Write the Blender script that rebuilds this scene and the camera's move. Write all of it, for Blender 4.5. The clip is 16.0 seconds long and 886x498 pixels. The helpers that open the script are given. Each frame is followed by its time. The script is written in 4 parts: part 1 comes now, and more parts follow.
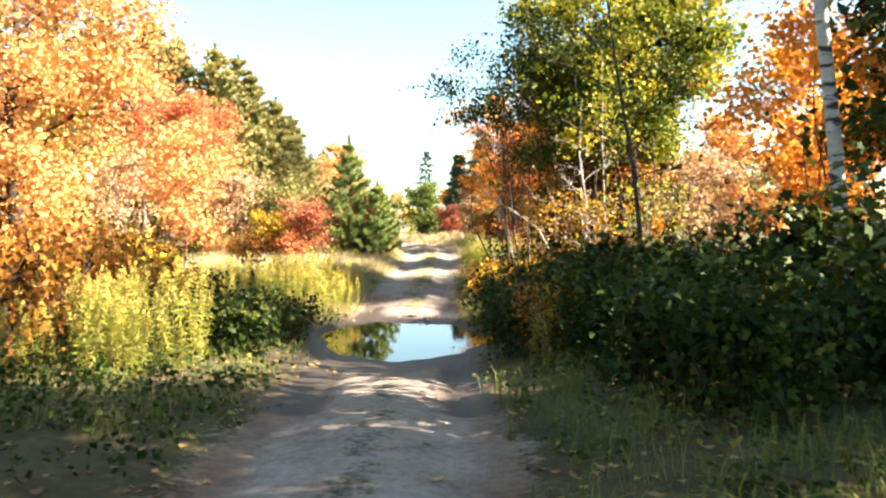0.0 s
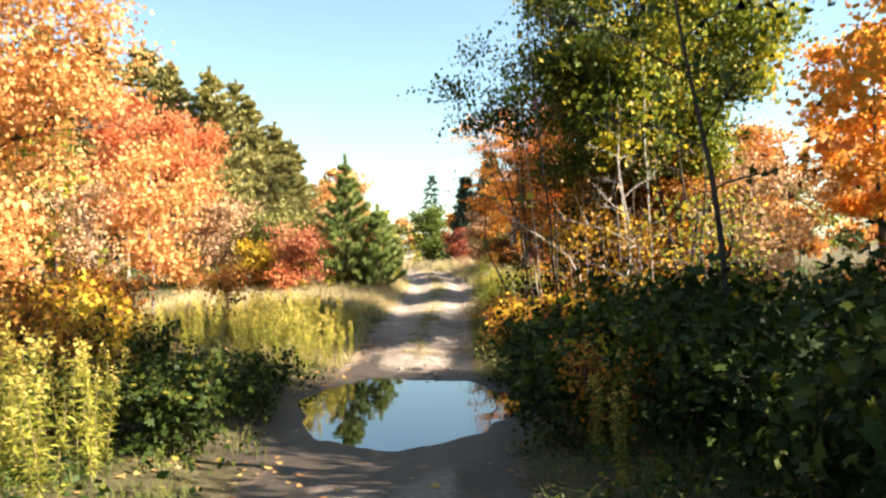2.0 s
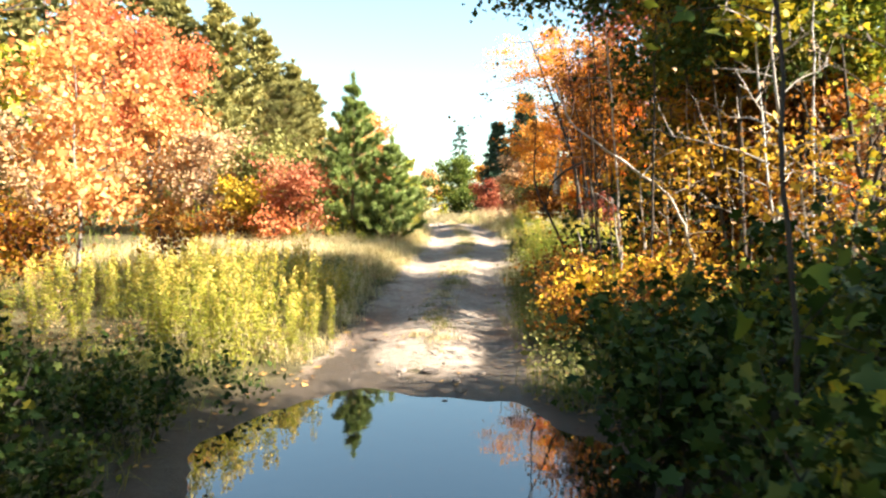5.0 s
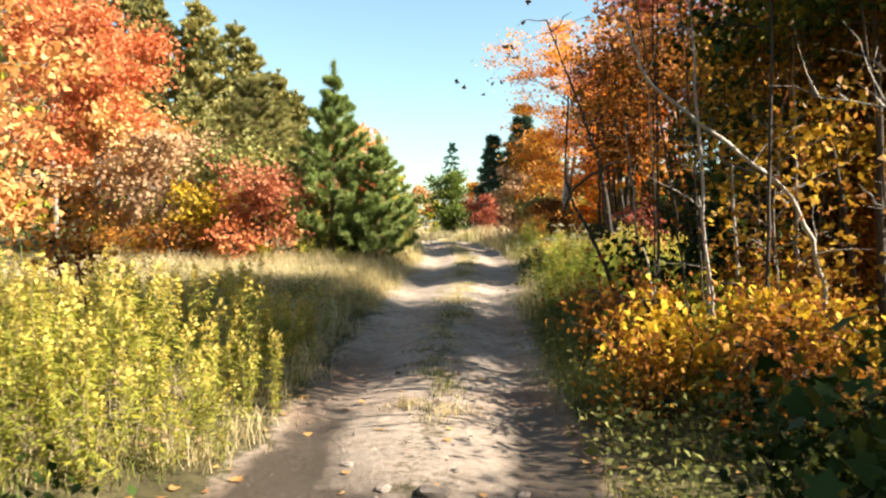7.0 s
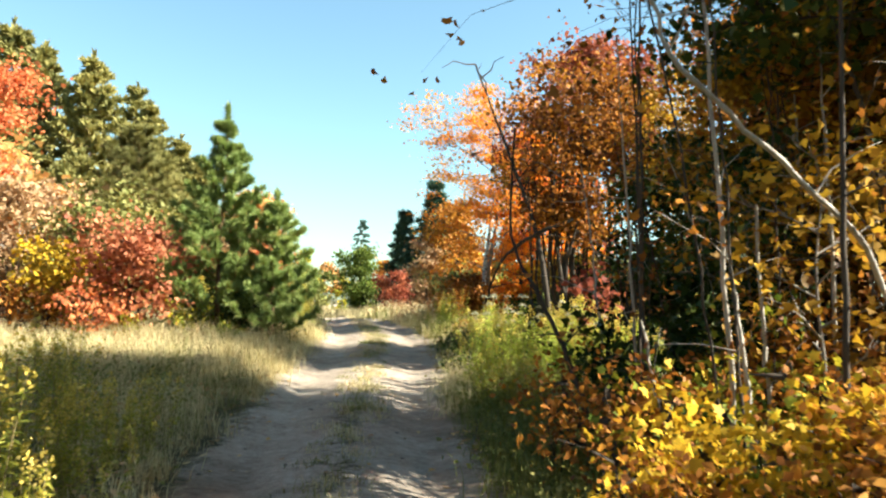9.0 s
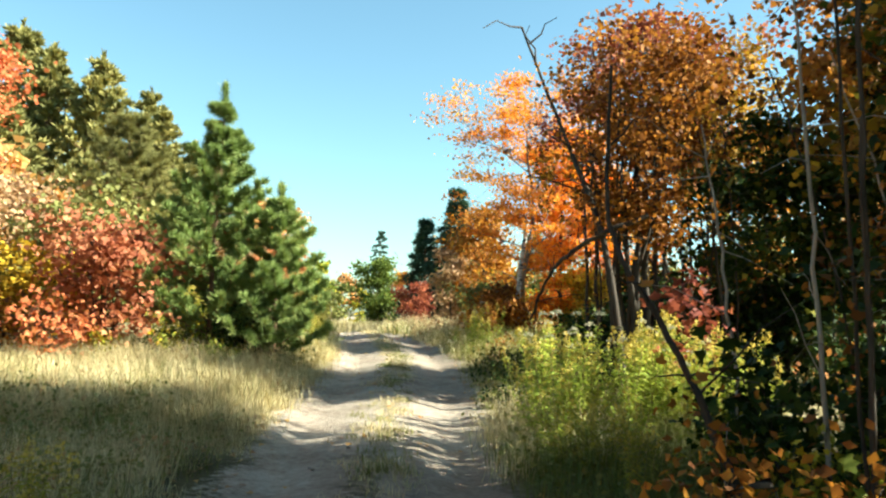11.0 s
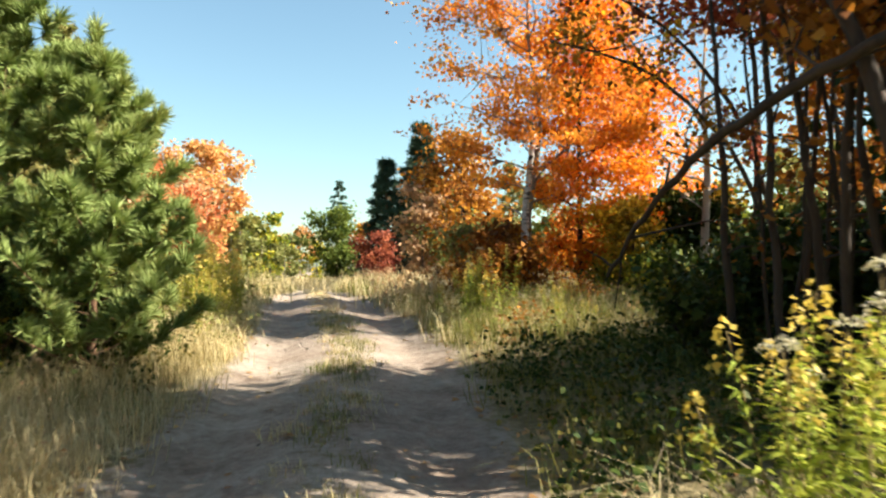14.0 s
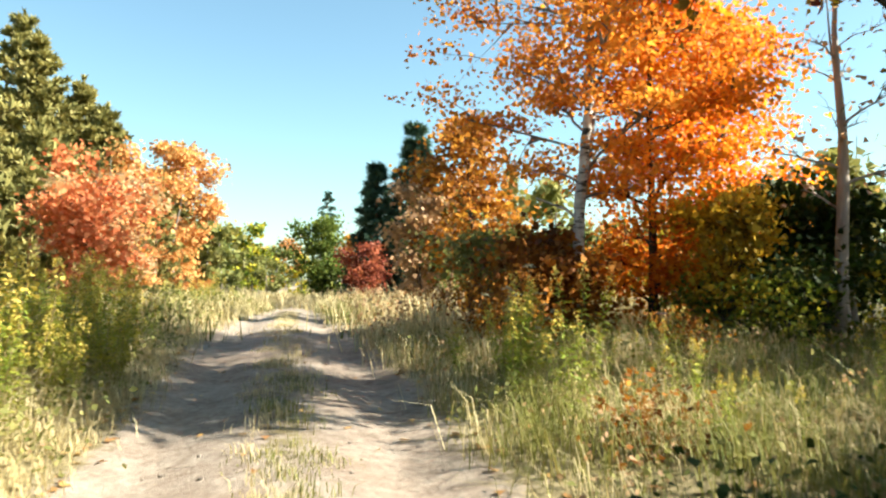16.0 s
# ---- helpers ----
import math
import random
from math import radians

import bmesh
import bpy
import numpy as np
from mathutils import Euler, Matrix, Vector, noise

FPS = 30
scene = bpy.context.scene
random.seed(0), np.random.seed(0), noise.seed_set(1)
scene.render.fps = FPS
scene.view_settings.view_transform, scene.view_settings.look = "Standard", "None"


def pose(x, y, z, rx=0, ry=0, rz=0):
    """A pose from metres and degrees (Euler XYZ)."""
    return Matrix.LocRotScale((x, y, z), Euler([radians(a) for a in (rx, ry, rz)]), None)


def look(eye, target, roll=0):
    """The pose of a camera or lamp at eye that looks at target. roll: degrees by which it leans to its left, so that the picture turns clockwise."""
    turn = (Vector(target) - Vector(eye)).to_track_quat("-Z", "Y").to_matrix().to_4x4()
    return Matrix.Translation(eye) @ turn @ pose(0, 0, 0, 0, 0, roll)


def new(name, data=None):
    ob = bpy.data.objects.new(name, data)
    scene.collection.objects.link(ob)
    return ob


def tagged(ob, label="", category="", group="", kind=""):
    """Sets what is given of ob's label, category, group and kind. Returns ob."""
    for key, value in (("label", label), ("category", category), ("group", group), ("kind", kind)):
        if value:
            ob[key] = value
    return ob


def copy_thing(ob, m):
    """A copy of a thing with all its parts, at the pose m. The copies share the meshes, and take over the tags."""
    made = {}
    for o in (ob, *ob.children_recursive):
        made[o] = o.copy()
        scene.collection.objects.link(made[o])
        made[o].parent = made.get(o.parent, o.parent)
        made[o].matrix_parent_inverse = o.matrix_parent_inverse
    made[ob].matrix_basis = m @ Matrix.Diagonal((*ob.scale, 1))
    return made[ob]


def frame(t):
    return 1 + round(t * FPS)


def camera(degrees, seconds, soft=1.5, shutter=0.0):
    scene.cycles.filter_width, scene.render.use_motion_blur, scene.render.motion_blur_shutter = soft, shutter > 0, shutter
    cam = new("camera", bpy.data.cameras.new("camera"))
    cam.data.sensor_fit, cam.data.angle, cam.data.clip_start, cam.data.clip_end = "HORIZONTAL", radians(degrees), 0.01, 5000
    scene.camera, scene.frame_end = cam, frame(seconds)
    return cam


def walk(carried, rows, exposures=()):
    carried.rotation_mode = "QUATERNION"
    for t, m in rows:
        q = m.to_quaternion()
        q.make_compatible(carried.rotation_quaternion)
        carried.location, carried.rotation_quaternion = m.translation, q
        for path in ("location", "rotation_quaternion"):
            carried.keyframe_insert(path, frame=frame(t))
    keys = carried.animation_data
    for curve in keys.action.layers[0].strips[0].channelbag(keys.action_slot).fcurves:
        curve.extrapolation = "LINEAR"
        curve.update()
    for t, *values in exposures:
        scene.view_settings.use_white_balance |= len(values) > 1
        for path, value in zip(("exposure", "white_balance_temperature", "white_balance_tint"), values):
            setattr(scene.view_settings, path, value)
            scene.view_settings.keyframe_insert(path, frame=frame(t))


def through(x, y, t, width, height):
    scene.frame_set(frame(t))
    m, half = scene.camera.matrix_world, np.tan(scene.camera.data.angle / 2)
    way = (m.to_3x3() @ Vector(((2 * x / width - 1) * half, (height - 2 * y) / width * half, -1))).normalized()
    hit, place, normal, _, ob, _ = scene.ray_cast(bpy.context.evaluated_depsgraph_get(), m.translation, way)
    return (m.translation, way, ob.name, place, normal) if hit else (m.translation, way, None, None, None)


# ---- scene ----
cam = camera(60.0, 16.0, 2.25, 0.3)
PATH = [
    (0, (0.972, 0.492, 1.868), (0.924, 2.490, 1.807), 0.1),
    (0.5, (0.973, 1.245, 1.874), (0.901, 3.244, 1.845), -0.9),
    (1, (0.934, 1.974, 1.917), (0.854, 3.973, 1.937), -1.5),
    (1.5, (0.858, 2.735, 1.969), (0.788, 4.733, 2.041), -1.4),
    (2, (0.841, 3.469, 1.956), (0.776, 5.468, 1.959), -1.1),
    (2.5, (0.805, 4.311, 1.908), (0.741, 6.304, 1.762), -0.9),
    (3, (0.763, 5.089, 1.872), (0.699, 7.085, 1.758), -0.3),
    (3.5, (0.699, 5.953, 1.841), (0.634, 7.952, 1.789), -0.0),
    (4, (0.698, 6.732, 1.772), (0.619, 8.729, 1.688), -0.2),
    (4.5, (0.674, 7.604, 1.726), (0.566, 9.598, 1.617), 0.1),
    (5, (0.613, 8.426, 1.669), (0.478, 10.419, 1.556), 0.3),
    (5.2, (0.580, 8.755, 1.647), (0.436, 10.747, 1.535), 0.3),
    (7.3, (0.262, 11.881, 1.499), (0.173, 13.878, 1.438), 0.7),
    (7.5, (0.263, 12.050, 1.473), (0.226, 14.045, 1.340), 0.7),
    (8, (0.269, 12.681, 1.442), (0.358, 14.679, 1.460), 1.0),
    (8.5, (0.239, 13.255, 1.412), (0.382, 15.248, 1.500), 1.3),
    (9, (0.177, 13.899, 1.388), (0.299, 15.889, 1.538), 1.8),
    (9.5, (0.138, 14.621, 1.407), (0.222, 16.611, 1.588), 2.2),
    (9.7, (0.123, 14.947, 1.399), (0.194, 16.936, 1.591), 2.5),
    (11.8, (-0.004, 17.357, 1.481), (0.079, 19.350, 1.625), 1.0),
    (12, (-0.021, 17.749, 1.485), (0.068, 19.744, 1.595), 0.6),
    (12.5, (-0.050, 18.791, 1.491), (0.073, 20.787, 1.534), 0.1),
    (13, (-0.066, 19.871, 1.495), (0.104, 21.863, 1.514), -0.7),
    (13.5, (0.031, 21.108, 1.505), (0.216, 23.099, 1.535), -0.3),
    (14, (0.107, 22.258, 1.527), (0.283, 24.249, 1.582), 0.1),
    (14.5, (0.100, 23.534, 1.556), (0.270, 25.525, 1.624), -0.5),
    (15, (0.156, 24.605, 1.602), (0.328, 26.596, 1.688), -1.3),
    (15.5, (0.207, 25.650, 1.641), (0.388, 27.641, 1.705), -1.1),
    (16, (0.217, 26.568, 1.685), (0.417, 28.556, 1.774), 0.2),
]

EXPOSURES = [(0, 2.88, 6800, 21), (1.0, 2.62, 6800, 21), (2.0, 2.33, 6800, 21), (3.0, 2.5, 6800, 21), (4.5, 2.75, 6800, 18), (5.2, 2.7, 6800, 17), (7.3, 2.1, 6800, 17), (8.5, 2.45, 6700, 14), (9.5, 2.1, 6350, 4), (12.0, 2.2, 6300, 1),
             (13.0, 2.1, 6400, 7), (14.0, 1.95, 6700, 15), (14.5, 2.25, 6700, 17), (15.0, 2.1, 6600, 11), (15.5, 2.0, 6500, 10), (16.0, 2.1, 6500, 10)]
walk(cam, [(t, look(e, g, r)) for t, e, g, r in PATH], EXPOSURES)

# ---------------------------------------------------------------- light
SUN_EL, SUN_AZ = radians(36), radians(101)
world = bpy.data.worlds.new("sky")
scene.world = world
world.use_nodes = True
wn, wl = world.node_tree.nodes, world.node_tree.links
sky = wn.new("ShaderNodeTexSky")
sky.sky_type = "NISHITA"
sky.sun_disc = False
sky.sun_elevation, sky.sun_rotation = SUN_EL, SUN_AZ
sky.air_density, sky.dust_density, sky.ozone_density = 1.0, 0.9, 0.35
wn["Background"].inputs["Strength"].default_value = 0.058
haze = wn.new("ShaderNodeMix")
haze.data_type, haze.blend_type = "RGBA", "MULTIPLY"
haze.inputs[0].default_value, haze.inputs[7].default_value = 1.0, (0.86, 1.08, 1.0, 1)
wl.new(sky.outputs[0], haze.inputs[6])
wl.new(haze.outputs[2], wn["Background"].inputs["Color"])
sun = new("sun", bpy.data.lights.new("sun", "SUN"))
sun.data.energy, sun.data.angle, sun.data.color = 5.0, radians(0.6), (1.0, 0.93, 0.80)
to_sun = Vector((math.sin(SUN_AZ) * math.cos(SUN_EL), math.cos(SUN_AZ) * math.cos(SUN_EL), math.sin(SUN_EL)))
sun.matrix_world = look(to_sun * 60, (0, 0, 0))


# ---------------------------------------------------------------- materials
def material(name):
    m = bpy.data.materials.new(name)
    m.use_nodes = True
    nt = m.node_tree
    return m, nt, nt.nodes["Principled BSDF"], nt.nodes["Material Output"]


def ramp(nt, fac, stops):
    r = nt.nodes.new("ShaderNodeValToRGB")
    e = r.color_ramp.elements
    while len(e) < len(stops):
        e.new(0.5)
    for el, (p, c) in zip(e, stops):
        el.position, el.color = p, (*c, 1)
    nt.links.new(fac, r.inputs[0])
    return r.outputs[0]


def noise_tex(nt, scale, detail=4, rough=0.6, stretch=None):
    n = nt.nodes.new("ShaderNodeTexNoise")
    n.inputs["Scale"].default_value, n.inputs["Detail"].default_value, n.inputs["Roughness"].default_value = scale, detail, rough
    co = nt.nodes.new("ShaderNodeTexCoord").outputs["Object"]
    if stretch:
        mp = nt.nodes.new("ShaderNodeMapping")
        mp.inputs["Scale"].default_value = stretch
        nt.links.new(co, mp.inputs[0])
        co = mp.outputs[0]
    nt.links.new(co, n.inputs["Vector"])
    return n.outputs["Fac"]


def calc(nt, op, a, b):
    m = nt.nodes.new("ShaderNodeMath")
    m.operation = op
    for s, v in zip(m.inputs, (a, b)):
        if isinstance(v, (int, float)):
            s.default_value = v
        else:
            nt.links.new(v, s)
    return m.outputs[0]


def mix(nt, fac, a, b, kind="MIX"):
    m = nt.nodes.new("ShaderNodeMix")
    m.data_type, m.blend_type = "RGBA", kind
    for s, v in zip((m.inputs[0], m.inputs[6], m.inputs[7]), (fac, a, b)):
        if isinstance(v, (int, float)):
            s.default_value = v
        elif isinstance(v, tuple):
            s.default_value = (*v, 1)
        else:
            nt.links.new(v, s)
    return m.outputs[2]


def bump(nt, bsdf, height, strength, dist=0.02):
    b = nt.nodes.new("ShaderNodeBump")
    b.inputs["Strength"].default_value, b.inputs["Distance"].default_value = strength, dist
    nt.links.new(height, b.inputs["Height"])
    nt.links.new(b.outputs[0], bsdf.inputs["Normal"])


def leaf_material(name, colours, through=0.36, rough=0.55, patch=1.0, spread=0.45, sheen=0.1):
    """Thin leaves: each has its own tone, with drifts of tone over the plant, and lets light through."""
    m, nt, bsdf, out = material(name)
    geo = nt.nodes.new("ShaderNodeNewGeometry")
    info = nt.nodes.new("ShaderNodeObjectInfo")
    drift = noise_tex(nt, patch, 3, 0.6)
    f = calc(nt, "ADD", calc(nt, "MULTIPLY", geo.outputs["Random Per Island"], spread), calc(nt, "MULTIPLY", calc(nt, "SUBTRACT", drift, 0.34), 1.55))
    f = calc(nt, "ADD", f, calc(nt, "MULTIPLY", calc(nt, "SUBTRACT", info.outputs["Random"], 0.5), 0.22))
    n = len(colours) - 1
    col = ramp(nt, f, [(i / n, c) for i, c in enumerate(colours)])
    nt.links.new(col, bsdf.inputs["Base Color"])
    bsdf.inputs["Roughness"].default_value = rough
    bsdf.inputs["Specular IOR Level"].default_value = sheen
    tr = nt.nodes.new("ShaderNodeBsdfTranslucent")
    nt.links.new(mix(nt, 1.0, col, (1.0, 0.95, 0.75), "MULTIPLY"), tr.inputs["Color"])
    sh = nt.nodes.new("ShaderNodeMixShader")
    sh.inputs[0].default_value = through
    nt.links.new(bsdf.outputs[0], sh.inputs[1])
    nt.links.new(tr.outputs[0], sh.inputs[2])
    nt.links.new(sh.outputs[0], out.inputs["Surface"])
    return m


def bark_material(name, dark, light, scale=9.0, stretch=(1, 1, 0.25), strength=0.7):
    m, nt, bsdf, out = material(name)
    a = noise_tex(nt, scale, 5, 0.7, stretch)
    b = noise_tex(nt, 1.7, 3, 0.6)
    f = calc(nt, "ADD", calc(nt, "MULTIPLY", a, 0.75), calc(nt, "MULTIPLY", b, 0.3))
    nt.links.new(ramp(nt, f, [(0.3, dark), (0.75, light)]), bsdf.inputs["Base Color"])
    bsdf.inputs["Roughness"].default_value = 0.9
    bsdf.inputs["Specular IOR Level"].default_value = 0.15
    bump(nt, bsdf, a, strength, 0.02)
    return m


ORANGE = leaf_material("orange_maple_leaf", [(0.32, 0.11, 0.04), (0.50, 0.22, 0.08), (0.63, 0.34, 0.12), (0.69, 0.42, 0.16), (0.71, 0.49, 0.19)])
VIVID = leaf_material("vivid_orange_leaf", [(0.48, 0.10, 0.02), (0.70, 0.21, 0.02), (0.82, 0.33, 0.025), (0.84, 0.43, 0.04), (0.80, 0.50, 0.06)], through=0.5)
CRIMSON = leaf_material("dark_red_leaf", [(0.10, 0.03, 0.025), (0.22, 0.06, 0.04), (0.36, 0.11, 0.06), (0.50, 0.22, 0.09)])
DOGWOOD = leaf_material("dogwood_leaf", [(0.20, 0.06, 0.035), (0.36, 0.12, 0.065), (0.50, 0.20, 0.10), (0.60, 0.33, 0.16)], through=0.36)
MIDGREEN = leaf_material("mid_green_leaf", [(0.04, 0.07, 0.015), (0.08, 0.12, 0.025), (0.14, 0.18, 0.035), (0.26, 0.26, 0.05)])
YELLOWGREEN = leaf_material("yellow_green_leaf", [(0.035, 0.065, 0.012), (0.09, 0.14, 0.02), (0.25, 0.27, 0.03), (0.54, 0.42, 0.035), (0.68, 0.48, 0.04)])
CORAL = leaf_material("coral_maple_leaf", [(0.40, 0.10, 0.04), (0.56, 0.17, 0.07), (0.65, 0.26, 0.11), (0.70, 0.36, 0.15)])
AMBER = leaf_material("amber_maple_leaf", [(0.44, 0.12, 0.025), (0.64, 0.23, 0.035), (0.78, 0.36, 0.05), (0.82, 0.48, 0.10)], through=0.5)
# green leaf with the thicket's deep shade put into its colour
SHADEGREEN = leaf_material("shade_darkened_green_leaf", [(0.010, 0.021, 0.005), (0.018, 0.036, 0.007), (0.032, 0.058, 0.010), (0.085, 0.095, 0.015), (0.38, 0.29, 0.035)], through=0.12)
YELLOW = leaf_material("yellow_leaf", [(0.16, 0.12, 0.02), (0.50, 0.33, 0.03), (0.68, 0.45, 0.04), (0.74, 0.52, 0.07)])
BRONZE = leaf_material("bronze_leaf", [(0.06, 0.025, 0.010), (0.20, 0.075, 0.018), (0.44, 0.19, 0.03), (0.62, 0.36, 0.05)])
GOLD = leaf_material("golden_maple_leaf", [(0.07, 0.04, 0.01), (0.24, 0.13, 0.018), (0.50, 0.30, 0.028), (0.66, 0.45, 0.05)], through=0.3)
OLIVE = leaf_material("olive_leaf", [(0.08, 0.10, 0.03), (0.15, 0.17, 0.05), (0.24, 0.24, 0.08), (0.34, 0.30, 0.10)])
LIME = leaf_material("goldenrod_leaf", [(0.13, 0.16, 0.03), (0.26, 0.28, 0.045), (0.42, 0.39, 0.06), (0.56, 0.46, 0.09)], through=0.5, patch=0.4)
FRESHWEED = leaf_material("fresh_weed_leaf", [(0.12, 0.18, 0.03), (0.27, 0.35, 0.05), (0.46, 0.48, 0.08), (0.62, 0.53, 0.12)], through=0.4, patch=0.5)
PLUME = leaf_material("goldenrod_plume", [(0.42, 0.34, 0.06), (0.58, 0.46, 0.10), (0.62, 0.52, 0.20)])
SEEDHEAD = leaf_material("white_seed_head", [(0.36, 0.35, 0.24), (0.56, 0.54, 0.42)])
PALEBROWN = leaf_material("faded_shrub_leaf", [(0.26, 0.17, 0.10), (0.40, 0.26, 0.15), (0.52, 0.34, 0.18), (0.56, 0.42, 0.24)])
NEEDLE = leaf_material("young_pine_needle", [(0.09, 0.14, 0.04), (0.17, 0.24, 0.07), (0.27, 0.34, 0.11), (0.40, 0.42, 0.16)], through=0.2, patch=1.2)
OLDNEEDLE = leaf_material("old_pine_needle", [(0.10, 0.105, 0.04), (0.19, 0.185, 0.062), (0.30, 0.27, 0.09), (0.40, 0.35, 0.13)], through=0.2, patch=0.35)
SPRUCE = leaf_material("spruce_needle", [(0.03, 0.06, 0.04), (0.05, 0.095, 0.06), (0.085, 0.13, 0.08)], through=0.15)
DRYGRASS = leaf_material("dry_grass", [(0.34, 0.28, 0.13), (0.52, 0.44, 0.23), (0.64, 0.55, 0.32), (0.72, 0.65, 0.43)], through=0.3, patch=0.5)
GREENGRASS = leaf_material("green_grass", [(0.06, 0.09, 0.02), (0.12, 0.15, 0.035), (0.22, 0.22, 0.06), (0.36, 0.31, 0.11)], through=0.3, patch=0.5)
LITTER = leaf_material("fallen_leaf", [(0.14, 0.07, 0.03), (0.30, 0.16, 0.06), (0.48, 0.30, 0.10), (0.56, 0.44, 0.22)], through=0.15)

DARKBARK = bark_material("dark_bark", (0.022, 0.018, 0.014), (0.085, 0.07, 0.055))
GREYBARK = bark_material("grey_bark", (0.10, 0.09, 0.075), (0.30, 0.27, 0.23))
PINEBARK = bark_material("pine_bark", (0.07, 0.04, 0.025), (0.28, 0.17, 0.10))
DEADWOOD = bark_material("weathered_dead_wood", (0.18, 0.16, 0.13), (0.46, 0.42, 0.36), 14, (1, 1, 0.12))
STALK = bark_material("dry_stalk", (0.16, 0.12, 0.05), (0.36, 0.29, 0.14), 20)


def aspen_bark():
    m, nt, bsdf, out = material("pale_aspen_bark")
    base = ramp(nt, noise_tex(nt, 5, 5, 0.7, (1, 1, 1.6)), [(0.3, (0.26, 0.25, 0.22)), (0.7, (0.58, 0.57, 0.52))])
    scars = ramp(nt, noise_tex(nt, 5.5, 4, 0.6, (0.7, 0.7, 2.4)), [(0.52, (1, 1, 1)), (0.60, (0.06, 0.055, 0.05))])
    nt.links.new(mix(nt, 1.0, base, scars, "MULTIPLY"), bsdf.inputs["Base Color"])
    bsdf.inputs["Roughness"].default_value = 0.75
    bump(nt, bsdf, noise_tex(nt, 12, 4, 0.7), 0.4, 0.01)
    return m


ASPENBARK = aspen_bark()


def earth():
    m, nt, bsdf, out = material("sandy_track_and_soil")

    def field(name):
        a = nt.nodes.new("ShaderNodeAttribute")
        a.attribute_name = name
        return a.outputs["Fac"]

    big, mid, fine, grit = noise_tex(nt, 0.35, 3), noise_tex(nt, 2.3, 5, 0.65), noise_tex(nt, 14, 6, 0.7), noise_tex(nt, 70, 4, 0.8)
    sand = ramp(nt, calc(nt, "ADD", calc(nt, "MULTIPLY", mid, 0.5), calc(nt, "MULTIPLY", fine, 0.5)),
                [(0.30, (0.13, 0.10, 0.075)), (0.44, (0.27, 0.22, 0.17)), (0.58, (0.39, 0.34, 0.275)), (0.75, (0.51, 0.46, 0.385))])
    clay = ramp(nt, calc(nt, "ADD", big, calc(nt, "MULTIPLY", field("rut"), 0.35)), [(0.52, (1, 1, 1)), (0.80, (0.70, 0.55, 0.46))])
    sand = mix(nt, 1.0, sand, clay, "MULTIPLY")
    sand = mix(nt, 0.35, sand, ramp(nt, grit, [(0.3, (0.35, 0.30, 0.25)), (0.7, (1, 1, 1))]), "MULTIPLY")
    soil = ramp(nt, calc(nt, "ADD", calc(nt, "MULTIPLY", mid, 0.45), calc(nt, "MULTIPLY", fine, 0.55)),
                [(0.30, (0.03, 0.028, 0.014)), (0.5, (0.075, 0.065, 0.028)), (0.65, (0.13, 0.11, 0.05)), (0.8, (0.22, 0.17, 0.08))])
    straw = ramp(nt, calc(nt, "ADD", calc(nt, "MULTIPLY", mid, 0.4), calc(nt, "MULTIPLY", fine, 0.6)),
                 [(0.30, (0.10, 0.085, 0.04)), (0.48, (0.24, 0.20, 0.10)), (0.62, (0.38, 0.32, 0.18)), (0.8, (0.50, 0.43, 0.27))])
    laid = calc(nt, "ADD", field("thatch"), calc(nt, "MULTIPLY", calc(nt, "SUBTRACT", big, 0.5), 1.2))
    soil = mix(nt, ramp(nt, laid, [(0.35, (0, 0, 0)), (0.8, (0.85, 0.85, 0.85))]), soil, straw)
    edge = calc(nt, "ADD", field("road"), calc(nt, "MULTIPLY", calc(nt, "SUBTRACT", calc(nt, "ADD", mid, fine), 1.0), 0.9))
    on = ramp(nt, edge, [(0.40, (0, 0, 0)), (0.62, (1, 1, 1))])
    col = mix(nt, on, soil, sand)
    damp = calc(nt, "ADD", field("wet"), calc(nt, "MULTIPLY", calc(nt, "SUBTRACT", mid, 0.5), 0.6))
    wet = ramp(nt, damp, [(0.35, (0, 0, 0)), (0.6, (1, 1, 1))])
    col = mix(nt, wet, col, mix(nt, fine, (0.025, 0.02, 0.014), (0.09, 0.07, 0.05)))
    nt.links.new(col, bsdf.inputs["Base Color"])
    nt.links.new(ramp(nt, wet, [(0, (0.95, 0.95, 0.95)), (1, (0.5, 0.5, 0.5))]), bsdf.inputs["Roughness"])
    bsdf.inputs["Specular IOR Level"].default_value = 0.2
    bump(nt, bsdf, calc(nt, "ADD", calc(nt, "MULTIPLY", fine, 0.7), calc(nt, "MULTIPLY", grit, 0.35)), 0.8, 0.05)
    return m


EARTH = earth()


def water_material():
    m, nt, bsdf, out = material("still_muddy_water")
    bsdf.inputs["Base Color"].default_value = (0.014, 0.012, 0.008, 1)
    bsdf.inputs["Roughness"].default_value = 0.02
    bsdf.inputs["IOR"].default_value = 2.3
    bump(nt, bsdf, noise_tex(nt, 5, 2), 0.035, 0.02)
    return m


WATER = water_material()


def stone_material():
    m, nt, bsdf, out = material("field_stone")
    info = nt.nodes.new("ShaderNodeObjectInfo")
    f = calc(nt, "ADD", calc(nt, "MULTIPLY", noise_tex(nt, 18, 5, 0.7), 0.7), calc(nt, "MULTIPLY", info.outputs["Random"], 0.3))
    nt.links.new(ramp(nt, f, [(0.3, (0.08, 0.065, 0.05)), (0.55, (0.18, 0.15, 0.12)), (0.75, (0.30, 0.26, 0.22))]), bsdf.inputs["Base Color"])
    bsdf.inputs["Roughness"].default_value = 0.85
    bump(nt, bsdf, noise_tex(nt, 45, 4, 0.7), 0.5, 0.01)
    return m


STONE = stone_material()


